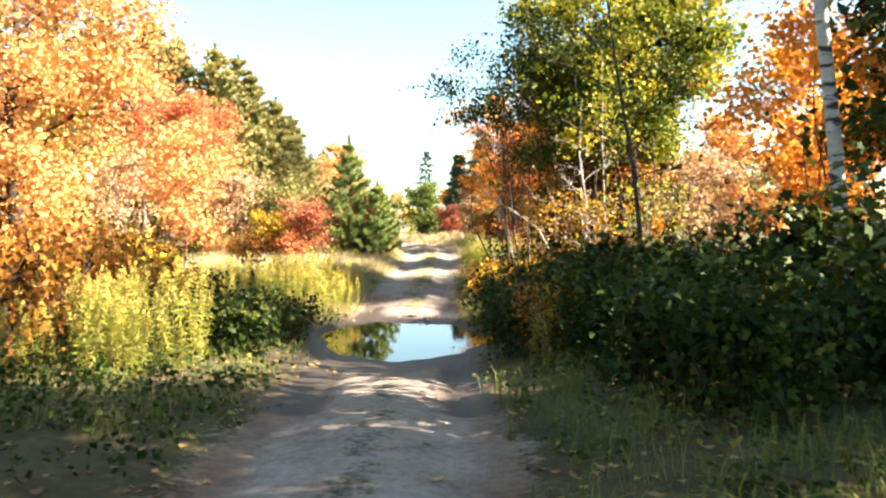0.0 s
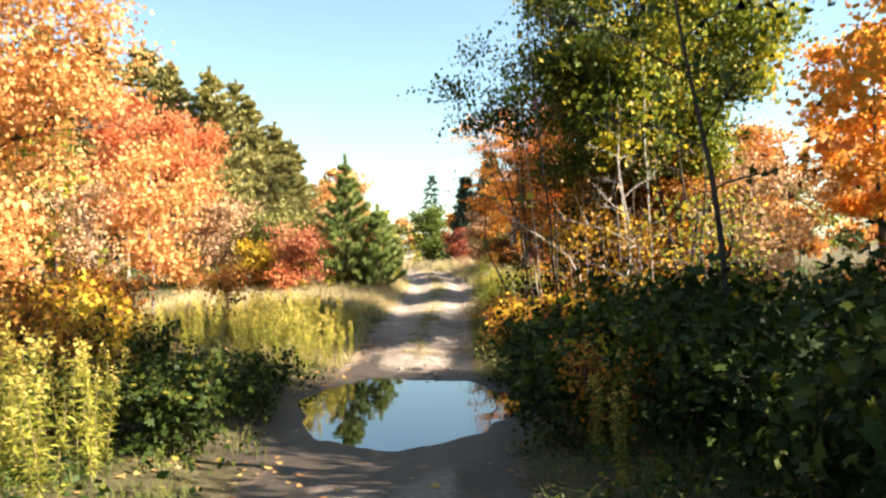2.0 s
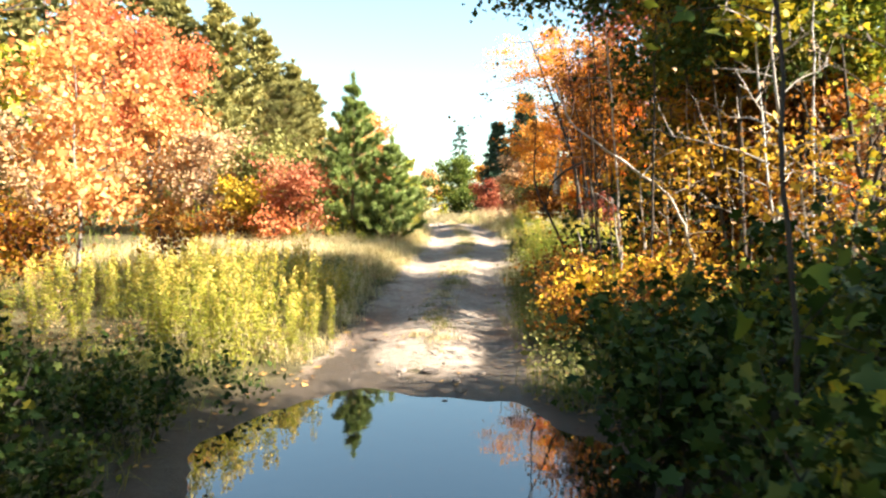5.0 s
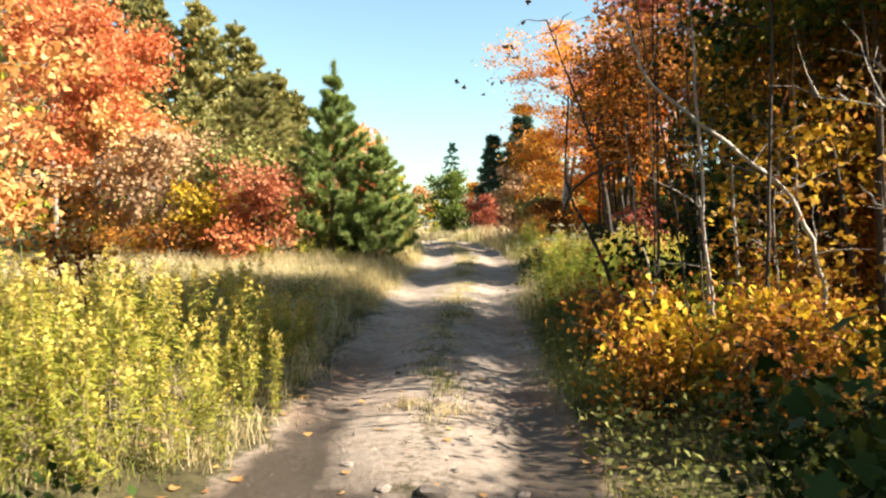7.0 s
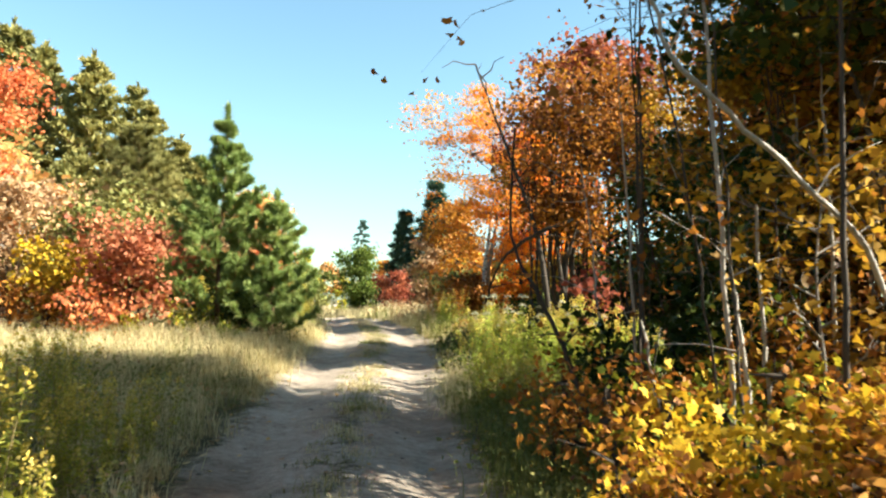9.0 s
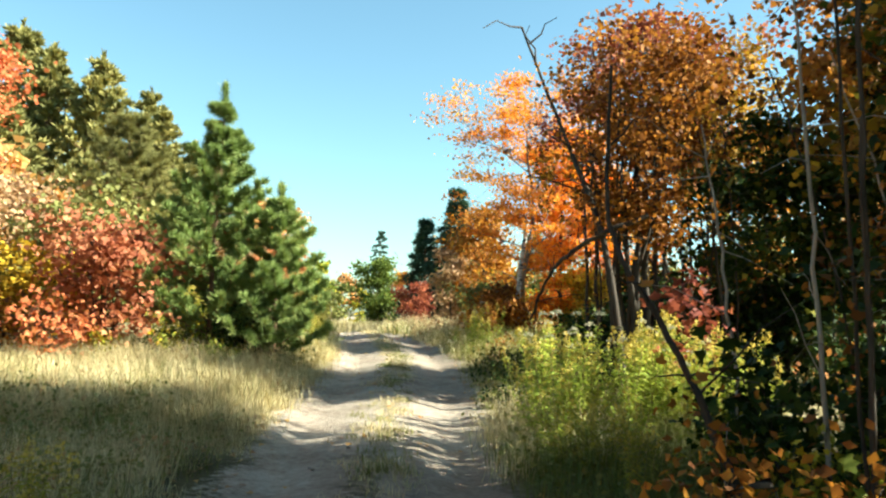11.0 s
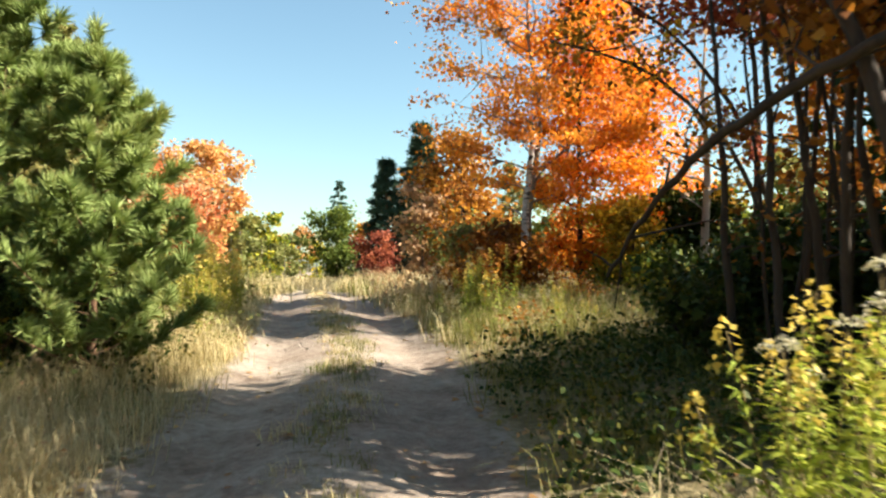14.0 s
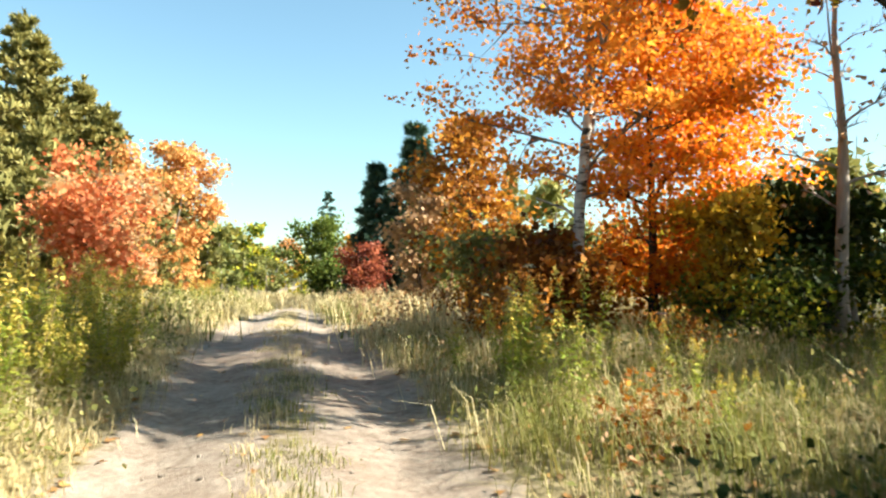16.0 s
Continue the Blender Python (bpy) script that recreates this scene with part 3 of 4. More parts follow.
def put(proto, x, y, turn, scale, sink=0.0, label=""):
    c = copy_thing(proto, pose(x, y, float(land(x, y)) - sink, 0, 0, turn))
    c.scale = (scale, scale, scale)
    return tagged(c, label)


def drop(proto):
    """Takes away a pattern plant that only served to be copied."""
    for o in (*proto.children_recursive, proto):
        bpy.data.objects.remove(o)


# ---------------------------------------------------------------- left side: big trees
broadleaf("maple_tree", -10.0, 19.2, 10.75, 4.0, 1.2, ORANGE, DARKBARK, "large maple in full pale orange autumn leaf", 42000, 0.1, seed=203, girth=0.175, limbs=30, clump=0.425)
broadleaf("maple_tree", -13.5, 15.0, 11.25, 4.25, 1.75, ORANGE, DARKBARK, "broad maple with peach and orange autumn leaves", 16000, 0.13, seed=4, girth=0.175, limbs=22, clump=0.45)
broadleaf("maple_sapling", -6.6, 21.2, 4.6, 1.4, 1.23, ORANGE, GREYBARK, "slender maple sapling with light orange leaves", 3200, 0.10, seed=5, girth=0.043, limbs=12, clump=0.271)
broadleaf("maple_tree", -9.8, 31.3, 6.5, 1.5, 3.0, CORAL, GREYBARK, "young maple with red-orange crown on several pale stems", 8500, 0.095, seed=6, girth=0.064, limbs=22, stems=4, clump=0.258)
broadleaf("maple_tree", -13.8, 36, 8.5, 2.31, 1.92, CORAL, GREYBARK, "red-orange maple before tall pines", 6500, 0.15, seed=7, girth=0.096, limbs=18, clump=0.346)
broadleaf("shrub_tree", -7.9, 30.6, 3.0, 1.5, 0.57, PALEBROWN, GREYBARK, "half-bare grey shrub with faded pinkish leaves", 4200, 0.10, seed=8, girth=0.038, limbs=18, stems=4, clump=0.2, category="shrub")
broadleaf("shrub_tree", -6.4, 31.0, 2.9, 1.24, 0.48, OLIVE, GREYBARK, "dull olive shrub at the meadow's edge", 3600, 0.10, seed=9, girth=0.038, limbs=14, stems=4, clump=0.229, category="shrub")
broadleaf("shrub_tree", -4.5, 28.1, 2.0, 1.05, 0.29, DOGWOOD, DARKBARK, "loose dark red dogwood bush beside the young pine", 3600, 0.085, seed=10, girth=0.029, limbs=18, stems=5, clump=0.2, category="shrub", shape=LOBED)
broadleaf("shrub_tree", -5.0, 27.3, 0.82, 0.67, 0.1, CORAL, DARKBARK, "low orange bush in dry grass", 600, 0.07, seed=211, girth=0.012, limbs=12, stems=4, clump=0.163, category="shrub", shape=LOBED)
broadleaf("shrub_tree", -6.4, 27.5, 0.87, 0.68, 0.1, BRONZE, DARKBARK, "low rusty bush in dry grass", 1000, 0.075, seed=212, girth=0.015, limbs=12, stems=4, clump=0.145, category="shrub", shape=LOBED)
broadleaf("shrub_tree", -5.9, 28.3, 1.5, 0.86, 0.19, YELLOW, DARKBARK, "low yellow-leaved bush in dry grass", 2200, 0.09, seed=11, girth=0.019, limbs=12, stems=3, clump=0.171, category="shrub")
conifer("young_pine", -3.2, 28.9, 4.5, 1.5, 0.1, NEEDLE, PINEBARK, "bushy young pine with long green needles and a bare leader", 120000, 0.15, 0.0095, 0.05, 12, 8, seed=12, droop=-0.42, power=1.15, tufts=11, whorled=True, rag=0.34, leader=0.38, rise=0.62)
conifer("young_pine", -2.1, 28.5, 2.8, 0.85, 0.1, NEEDLE, PINEBARK, "low young pine crowding a taller one", 60000, 0.15, 0.0095, 0.04, 8, 8, seed=15, droop=-0.45, power=0.7, tufts=10, whorled=True, rag=0.34, leader=0.3, rise=0.62)
conifer("young_pine", -6.1, 32.6, 4.6, 1.7, 0.29, OLDNEEDLE, PINEBARK, "young pine standing behind red bushes", 60000, 0.20, 0.008, 0.07, 13, 7, seed=13, droop=-0.3, power=0.65, tufts=12, whorled=True)
for i, (px, py, ph, pr) in enumerate([(-18.0, 59.5, 15.0, 3.4), (-18.9, 73, 15.9, 3.2), (-21.5, 61, 16.2, 3.8), (-24.5, 63, 18.2, 4.4), (-29, 64, 20, 4.8), (-34, 66, 21, 5.0), (-39.5, 66, 21.5, 5.0), (-15.6, 75, 12.0, 3.0),
                                      (-17.2, 75.5, 13.8, 3.0), (-21, 76, 18, 4.0), (-14.2, 62, 8.2, 2.8), (-16.2, 54, 8.0, 3.2), (-20.5, 54, 11, 3.8), (-25.5, 55, 13, 4.4), (-31, 58, 15, 4.4), (-13.4, 80, 9.0, 2.6), (-12.6, 57, 5.6, 2.4), (-18.4, 50, 6.6, 3.0), (-23.5, 49, 8.0, 3.2)]):
    conifer("pine_tree", px, py, ph, 1.3 * pr, 0.8, OLDNEEDLE, PINEBARK, "tall mature pine with olive-green needles", 17000, 0.5, 0.12, 0.2, 19, 9,
            seed=20 + i, droop=-0.15, power=0.88, tufts=10, rag=0.45, leader=0.6, rise=0.5, group="tall pines behind the meadow")
broadleaf("maple_tree", -9.7, 68, 8.9, 2.3, 1, ORANGE, GREYBARK, "orange maple standing well back by the track", 6500, 0.2, seed=31, girth=0.09, limbs=18, clump=0.36)
broadleaf("shrub_tree", -3.95, 38.6, 2.65, 0.75, 0.49, CORAL, DARKBARK, "rounded red-orange shrub beside the track", 3000, 0.085, seed=32, girth=0.029, limbs=16, stems=4, clump=0.195, category="shrub")
broadleaf("shrub_tree", -6.4, 47, 4.2, 1.5, 0.49, PALEBROWN, GREYBARK, "faded pale pink shrub half bare", 3600, 0.11, seed=33, girth=0.039, limbs=16, stems=4, clump=0.206, category="shrub")
broadleaf("maple_tree", -8.6, 56, 6.0, 1.6, 0.69, ORANGE, GREYBARK, "small light orange maple behind shrubs", 4200, 0.15, seed=34, girth=0.059, limbs=16, clump=0.276)

# ---------------------------------------------------------------- right side: big trees
broadleaf("maple_sapling", 3.76, 16.49, 2.34, 0.92, 0.74, GOLD, GREYBARK, "golden maple sapling in the thicket", 700, 0.062, seed=81, girth=0.031, limbs=16, clump=0.246, shape=LOBED)
broadleaf("maple_sapling", 4.68, 15.85, 2.67, 1.02, 0.89, YELLOWGREEN, GREYBARK, "yellow-green maple sapling in the thicket", 750, 0.062, seed=82, girth=0.032, limbs=16, clump=0.254, shape=LOBED)
broadleaf("maple_sapling", 2.91, 18.63, 2.6, 0.82, 0.48, GOLD, GREYBARK, "golden-brown maple sapling beside a pale stem", 900, 0.065, seed=83, girth=0.017, limbs=14, clump=0.163, shape=LOBED)
broadleaf("maple_sapling", 3.15, 20.17, 2.69, 0.81, 0.54, SHADEGREEN, GREYBARK, "dark green maple sapling in the thicket", 1500, 0.075, seed=84, girth=0.02, limbs=14, clump=0.18, shape=LOBED)
broadleaf("aspen_tree", 5.2, 9.0, 11, 2.03, 5.46, YELLOW, ASPENBARK, "pale-barked aspen with black scars on its trunk", 1800, 0.09, seed=41, girth=0.105, limbs=12, lean=(-0.55, 0.1), clump=0.381)
broadleaf("maple_tree", 5.15, 19.0, 9.0, 2.8, 3.0, YELLOWGREEN, DARKBARK, "leaning green and yellow maple on several dark stems", 26000, 0.085, seed=42, girth=0.086, limbs=30, stems=4, lean=(-1.1, 1.2), clump=0.262)
broadleaf("maple_tree", 4.0, 18.9, 6.6, 2.4, 3.0, SHADEGREEN, DARKBARK, "dark green young maple spreading under taller crowns", 24000, 0.07, seed=242, girth=0.05, limbs=30, stems=3, clump=0.242, lean=(-0.4, 0.3))
broadleaf("maple_tree", 10.4, 3.0, 14, 2.6, 2.29, SHADEGREEN, DARKBARK, "dark green maple overhanging the thicket", 24000, 0.15, seed=43, girth=0.102, limbs=20, stems=2, clump=0.381)
broadleaf("maple_tree", 10.8, 10.1, 14.5, 3.0, 2.5, SHADEGREEN, DARKBARK, "tall dark green maple shading the track", 22000, 0.15, seed=243, girth=0.12, limbs=24, stems=2, clump=0.36)
# added maples just out of view; their shade darkens the thicket and track
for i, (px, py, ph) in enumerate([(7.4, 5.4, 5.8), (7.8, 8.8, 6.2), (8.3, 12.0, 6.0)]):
    broadleaf("young_maple", px, py, ph, 2.1, 0.6, SHADEGREEN, DARKBARK, "young maple added out of view to shade the thicket", 7500, 0.13, seed=251 + i, girth=0.05, limbs=18, stems=2, clump=0.34)
broadleaf("oak_tree", 14.8, 30, 9.2, 2.5, 1.4, AMBER, DARKBARK, "red-orange oak behind dead branches", 14000, 0.13, seed=44, girth=0.11, limbs=20, clump=0.223)
broadleaf("maple_tree", 12.6, 18.5, 6.27, 2.01, 1.76, AMBER, DARKBARK, "small orange-red maple deep in the wood", 5200, 0.10, seed=45, girth=0.088, limbs=18, clump=0.276)
broadleaf("maple_tree", 4.1, 20.4, 6.2, 1.5, 1.5, GOLD, DARKBARK, "golden-leaved maple with many thin dark stems", 24000, 0.068, seed=46, girth=0.04, limbs=24, stems=6, clump=0.233)
broadleaf("maple_tree", 4.6, 20.9, 6.8, 1.75, 3.5, SHADEGREEN, DARKBARK, "dark green maple flecked with gold, crown held high", 22000, 0.1, seed=271, girth=0.05, limbs=28, stems=3, clump=0.22, shape=LOBED)
broadleaf("maple_tree", 7.2, 13.2, 5.6, 1.6, 1.8, AMBER, DARKBARK, "loose orange young maple in the thicket", 5000, 0.085, seed=272, girth=0.04, limbs=20, stems=3, clump=0.26)
broadleaf("maple_tree", 6.84, 19.79, 3.6, 1.8, 0.6, PALEBROWN, DARKBARK, "low faded maple inside the roadside thicket", 5000, 0.075, seed=47, girth=0.063, limbs=22, stems=3, clump=0.198)
broadleaf("maple_tree", 4.85, 20.17, 4.13, 1.62, 0.72, BRONZE, DARKBARK, "golden-brown maple under taller trees", 14000, 0.065, seed=48, girth=0.036, limbs=20, stems=4, clump=0.215)
broadleaf("maple_clump", 2.9, 26.0, 5.2, 1.15, 2.2, BRONZE, DARKBARK, "clump of tall dark stems with thin bronze leaves", 8000, 0.065, seed=49, girth=0.058, limbs=42, stems=9, clump=0.233)
broadleaf("maple_tree", 6.4, 26.6, 6.6, 1.8, 1.43, BRONZE, DARKBARK, "bronze and orange maple behind dark stems", 9000, 0.10, seed=50, girth=0.072, limbs=20, stems=2, clump=0.251)
broadleaf("maple_sapling", 2.73, 23.57, 1.59, 0.37, 0.71, CRIMSON, DARKBARK, "thin sapling with bright red leaves", 190, 0.085, seed=51, girth=0.012, limbs=8, clump=0.097, shape=LOBED)
broadleaf("maple_tree", 2.85, 35.6, 6.9, 2.5, 1.9, AMBER, GREYBARK, "tall maple with orange leaves in tiers, pale trunk", 19000, 0.062, seed=52, girth=0.081, limbs=34, lean=(0.15, 0.7), clump=0.24, flat=0.22)
broadleaf("maple_tree", 3.85, 36.0, 5.9, 1.25, 0.28, VIVID, DARKBARK, "glowing orange maple leafy to its foot", 14000, 0.065, seed=53, girth=0.067, limbs=34, clump=0.171)
broadleaf("maple_tree", 5.6, 37.4, 5.0, 1.3, 1.34, VIVID, GREYBARK, "orange maple among dead grey stems", 9000, 0.075, seed=54, girth=0.067, limbs=18, clump=0.267)
broadleaf("shrub_tree", 4.45, 35.0, 1.9, 0.65, 0.38, YELLOW, DARKBARK, "yellow and green bush below orange maples", 3600, 0.065, seed=55, girth=0.028, limbs=14, stems=3, clump=0.16, category="shrub")
broadleaf("shrub_tree", 5.9, 36.0, 2.08, 0.95, 0.28, SHADEGREEN, DARKBARK, "dense dark green bush beside the meadow", 4600, 0.10, seed=56, girth=0.028, limbs=16, stems=4, clump=0.18, category="shrub")
broadleaf("maple_tree", 5.45, 32.5, 7.64, 2.0, 4.1, CRIMSON, DARKBARK, "dark maple reaching towards the track with red leaves", 8000, 0.095, seed=57, girth=0.065, limbs=24, clump=0.224, lean=(-0.5, 0))
broadleaf("maple_tree", 6.1, 31.4, 6.4, 1.6, 3.7, GOLD, DARKBARK, "golden maple with one bright spray of leaves", 5000, 0.09, seed=273, girth=0.05, limbs=20, clump=0.2, shape=LOBED)
# two maples added beside the view to deepen shade on track and verge
broadleaf("maple_tree", 6.9, 26.7, 6.0, 1.5, 0.5, SHADEGREEN, DARKBARK, "low maple added out of view to shade the track", 13000, 0.11, seed=274, girth=0.05, limbs=20, stems=3, clump=0.28)
broadleaf("young_maple", 5.6, 27.6, 4.3, 1.45, 0.3, SHADEGREEN, DARKBARK, "young maple added out of view to shade the verge", 8000, 0.1, seed=275, girth=0.04, limbs=18, stems=3, clump=0.26)
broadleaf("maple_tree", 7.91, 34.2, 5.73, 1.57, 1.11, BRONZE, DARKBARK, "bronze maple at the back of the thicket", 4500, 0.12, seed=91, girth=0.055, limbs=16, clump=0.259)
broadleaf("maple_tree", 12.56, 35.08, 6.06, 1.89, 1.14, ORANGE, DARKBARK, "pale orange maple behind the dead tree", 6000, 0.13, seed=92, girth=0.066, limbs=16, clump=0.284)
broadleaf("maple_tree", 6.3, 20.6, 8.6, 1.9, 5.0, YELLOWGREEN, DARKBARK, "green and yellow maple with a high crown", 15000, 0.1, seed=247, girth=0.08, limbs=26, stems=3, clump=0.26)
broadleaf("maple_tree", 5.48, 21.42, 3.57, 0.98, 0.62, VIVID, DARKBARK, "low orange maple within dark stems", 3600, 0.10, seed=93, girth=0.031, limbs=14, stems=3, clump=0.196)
broadleaf("maple_tree", 9.8, -1.8, 11, 3.0, 1.27, SHADEGREEN, DARKBARK, "green maple at the wood's edge", 18000, 0.15, seed=94, girth=0.076, limbs=16, clump=0.356)
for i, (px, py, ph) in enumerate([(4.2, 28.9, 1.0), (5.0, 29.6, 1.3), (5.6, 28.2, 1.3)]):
    broadleaf("shrub_tree", px, py, ph, 0.95, 0.25, SHADEGREEN, DARKBARK, "dense dark green bush in the shade by the track", 4200, 0.08, seed=261 + i, girth=0.03, limbs=16, stems=4, clump=0.2, category="shrub")
broadleaf("shrub_tree", 2.25, 35.08, 1.23, 0.66, 0.19, BRONZE, DARKBARK, "bronze bush at the foot of a pale trunk", 2600, 0.085, seed=95, girth=0.019, limbs=14, stems=4, clump=0.161, category="shrub")
broadleaf("shrub_tree", 2.3, 38.66, 1.62, 0.86, 0.19, OLIVE, DARKBARK, "olive bush near the track's bend", 2400, 0.09, seed=96, girth=0.019, limbs=12, stems=4, clump=0.162, category="shrub")
broadleaf("shrub_tree", -9.68, 31.36, 4.21, 1.82, 0.48, ORANGE, GREYBARK, "pale orange shrubby maple behind dry meadow", 5000, 0.11, seed=97, girth=0.048, limbs=18, stems=3, clump=0.268)
broadleaf("shrub_tree", -11.56, 28.71, 3.81, 1.71, 0.48, PALEBROWN, GREYBARK, "half-bare grey shrub behind dry meadow", 3200, 0.11, seed=98, girth=0.048, limbs=18, stems=4, clump=0.266)
broadleaf("dead_tree", 6.0, 35.2, 5.31, 0.95, 1.71, PALEBROWN, DEADWOOD, "dead grey tree with forked bare branches", 160, 0.08, seed=58, girth=0.095, limbs=14, stems=2, clump=0.19)
broadleaf("dead_tree", 5.3, 18.4, 4.2, 1.7, 0.47, PALEBROWN, DARKBARK, "tangle of bare dark dead branches", 120, 0.08, seed=59, girth=0.066, limbs=22, stems=4, clump=0.189)
broadleaf("dead_tree", 3.49, 16.68, 4.49, 1.21, 1.09, PALEBROWN, DEADWOOD, "slim dead tree with a spray of pale twigs", 60, 0.06, seed=85, girth=0.036, limbs=16, clump=0.243)
broadleaf("bare_tree", 3.77, 11.91, 7.11, 1.91, 2.41, SHADEGREEN, DARKBARK, "thin dark bare tree with few leaves", 260, 0.09, seed=60, girth=0.044, limbs=12, lean=(-0.9, 0.2), clump=0.254)
broadleaf("shrub_tree", 1.39, 43.76, 3.2, 0.8, 0.39, PALEBROWN, DARKBARK, "rusty tan bush by the track's bend", 3600, 0.09, seed=61, girth=0.029, limbs=14, stems=3, clump=0.164, category="shrub")
broadleaf("maple_tree", 2.7, 44.0, 4.7, 1.5, 0.7, BRONZE, DARKBARK, "rusty orange maple before dark spruces", 5200, 0.12, seed=246, girth=0.06, limbs=20, clump=0.26)
broadleaf("oak_tree", 2.59, 48.8, 3.7, 1.07, 0.58, OLIVE, DARKBARK, "dull olive oak in front of dark spruces", 5200, 0.14, seed=62, girth=0.058, limbs=16, clump=0.273)
conifer("small_pine", 2.53, 47, 2.53, 0.68, 0.1, NEEDLE, PINEBARK, "small bluish green pine among bushes", 14000, 0.14, 0.008, 0.04, 10, 6, seed=63)
broadleaf("shrub_tree", 0.16, 64, 3.2, 1.3, 0.3, CRIMSON, DARKBARK, "dull red bush where the track turns", 3600, 0.13, seed=64, girth=0.03, limbs=14, stems=3, clump=0.21, category="shrub")
broadleaf("shrub_tree", -2.55, 80, 5.9, 1.75, 0.2, MIDGREEN, DARKBARK, "dark green round tree at the track's end", 5200, 0.2, seed=65, girth=0.05, limbs=16, stems=2, clump=0.4)
conifer("spruce_tree", -5.9, 150, 15.4, 3.6, 0.4, SPRUCE, PINEBARK, "dark pointed spruce standing far down the track", 14000, 0.40, 0.05, 0.14, 14, 8, seed=66, droop=0.25, power=0.75)
conifer("spruce_tree", 2.75, 66, 9.4, 2.1, 0.6, SPRUCE, PINEBARK, "tall dark spruce above the far bushes", 16000, 0.5, 0.06, 0.16, 15, 8, seed=67, droop=0.2, power=0.7, rag=0.4)
conifer("spruce_tree", 0.75, 66.5, 7.4, 1.7, 0.6, SPRUCE, PINEBARK, "dark spruce beside a taller one", 12000, 0.45, 0.06, 0.16, 13, 7, seed=68, droop=0.2, power=0.75)

# ---------------------------------------------------------------- far woods that close the view
rng = np.random.default_rng(90)
woods = [
    broadleaf("woodland_tree", 0, -60, 8.0, 2.8, 0.8, ORANGE, GREYBARK, "orange tree in the woodland edge", 560, 0.55, seed=71, girth=0.12, limbs=5, clump=0.6, split=False, group="woodland"),
    broadleaf("woodland_tree", 0, -60, 9.0, 3.0, 0.8, OLIVE, GREYBARK, "olive-green tree in the woodland edge", 560, 0.55, seed=72, girth=0.12, limbs=5, clump=0.6, split=False, group="woodland"),
    broadleaf("woodland_tree", 0, -60, 7.0, 2.8, 0.5, BRONZE, DARKBARK, "bronze tree in the woodland edge", 560, 0.55, seed=73, girth=0.12, limbs=5, clump=0.6, split=False, group="woodland"),
    broadleaf("woodland_tree", 0, -60, 8.5, 2.8, 0.6, YELLOWGREEN, DARKBARK, "yellow-green tree in the woodland edge", 560, 0.55, seed=74, girth=0.12, limbs=5, clump=0.6, split=False, group="woodland"),
    conifer("woodland_pine", 0, -60, 10.0, 2.6, 0.6, OLDNEEDLE, PINEBARK, "green pine in the woodland edge", 5000, 0.55, 0.08, 0.14, 10, 6, seed=75, group="woodland"),
]
spots = []
for y in np.arange(10, 130, 6.0):
    for x in (18, 24):
        spots.append((x + rng.uniform(-1.6, 1.6), y + rng.uniform(-2, 2), rng.choice([0, 1, 2, 3, 2, 0]), rng.uniform(0.55, 0.85)))
for y in np.arange(6, 64, 6.0):
    for x in (-17, -25):
        spots.append((x + rng.uniform(-2, 2) - 0.05 * y, y + rng.uniform(-2, 2), rng.choice([0, 0, 1, 3, 2]), rng.uniform(0.75, 1.05)))
for y in np.arange(66, 130, 7.0):
    for x in (-14, -10.5, -19):
        spots.append((x + rng.uniform(-1, 1), y + rng.uniform(-2, 2), rng.choice([0, 1, 1, 4, 3]), rng.uniform(0.5, 0.75)))
    for x in (5.5, 9.0):
        spots.append((x + rng.uniform(-1, 1), y + rng.uniform(-2, 2), rng.choice([0, 1, 2, 2, 4]), rng.uniform(0.55, 0.85)))
for x in np.arange(-60, 60, 4.2):
    spots.append((x, 128 + rng.uniform(-5, 5), rng.choice([0, 1, 1, 4, 3, 2]), rng.uniform(0.65, 0.95)))
for x in np.arange(-7, 5, 2.4):
    spots.append((x, 82 + rng.uniform(-5, 5), rng.choice([1, 3, 1, 0]), rng.uniform(0.32, 0.45)))
for y in np.arange(-2, 27, 3.2):
    spots.append((-13.5 + rng.uniform(-2, 2), y + rng.uniform(-1, 1), rng.choice([0, 1, 2, 3]), rng.uniform(0.5, 0.75)))
for a in np.arange(95, 266, 7.5):
    spots.append((26 * math.cos(radians(a + 90)), 2 + 26 * math.sin(radians(a + 90)), rng.choice([0, 1, 2, 3]), 1.0))
for x, y, k, s in spots:
    put(woods[k], x, y, rng.uniform(0, 360), s, 0.05)
for w in woods:
    drop(w)

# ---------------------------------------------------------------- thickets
GREENTHICKET = [shrub("maple_seedling_bush", 1.15, 0.55, SHADEGREEN, DARKBARK, "maple seedlings with broad lobed leaves, green darkened for shade", 560, 0.075, MAPLE, seed=100 + i, group="thicket beside the track") for i in range(4)]
YELLOWTHICKET = [shrub("maple_seedling_bush", 1.0, 0.5, YELLOW, DARKBARK, "maple seedlings with bright yellow lobed leaves", 460, 0.062, MAPLE, seed=110 + i, group="thicket beside the track") for i in range(3)]
MIXTHICKET = [shrub("maple_seedling_bush", 1.0, 0.5, YELLOWGREEN, DARKBARK, "green and yellow maple seedlings", 480, 0.062, MAPLE, seed=120 + i, group="thicket beside the track") for i in range(3)]
BRONZETHICKET = [shrub("bramble_bush", 0.95, 0.55, BRONZE, DARKBARK, "bramble bush with bronze and brown leaves", 620, 0.06, KITE, seed=130 + i, group="thicket beside the track") for i in range(3)]
rng = np.random.default_rng(140)


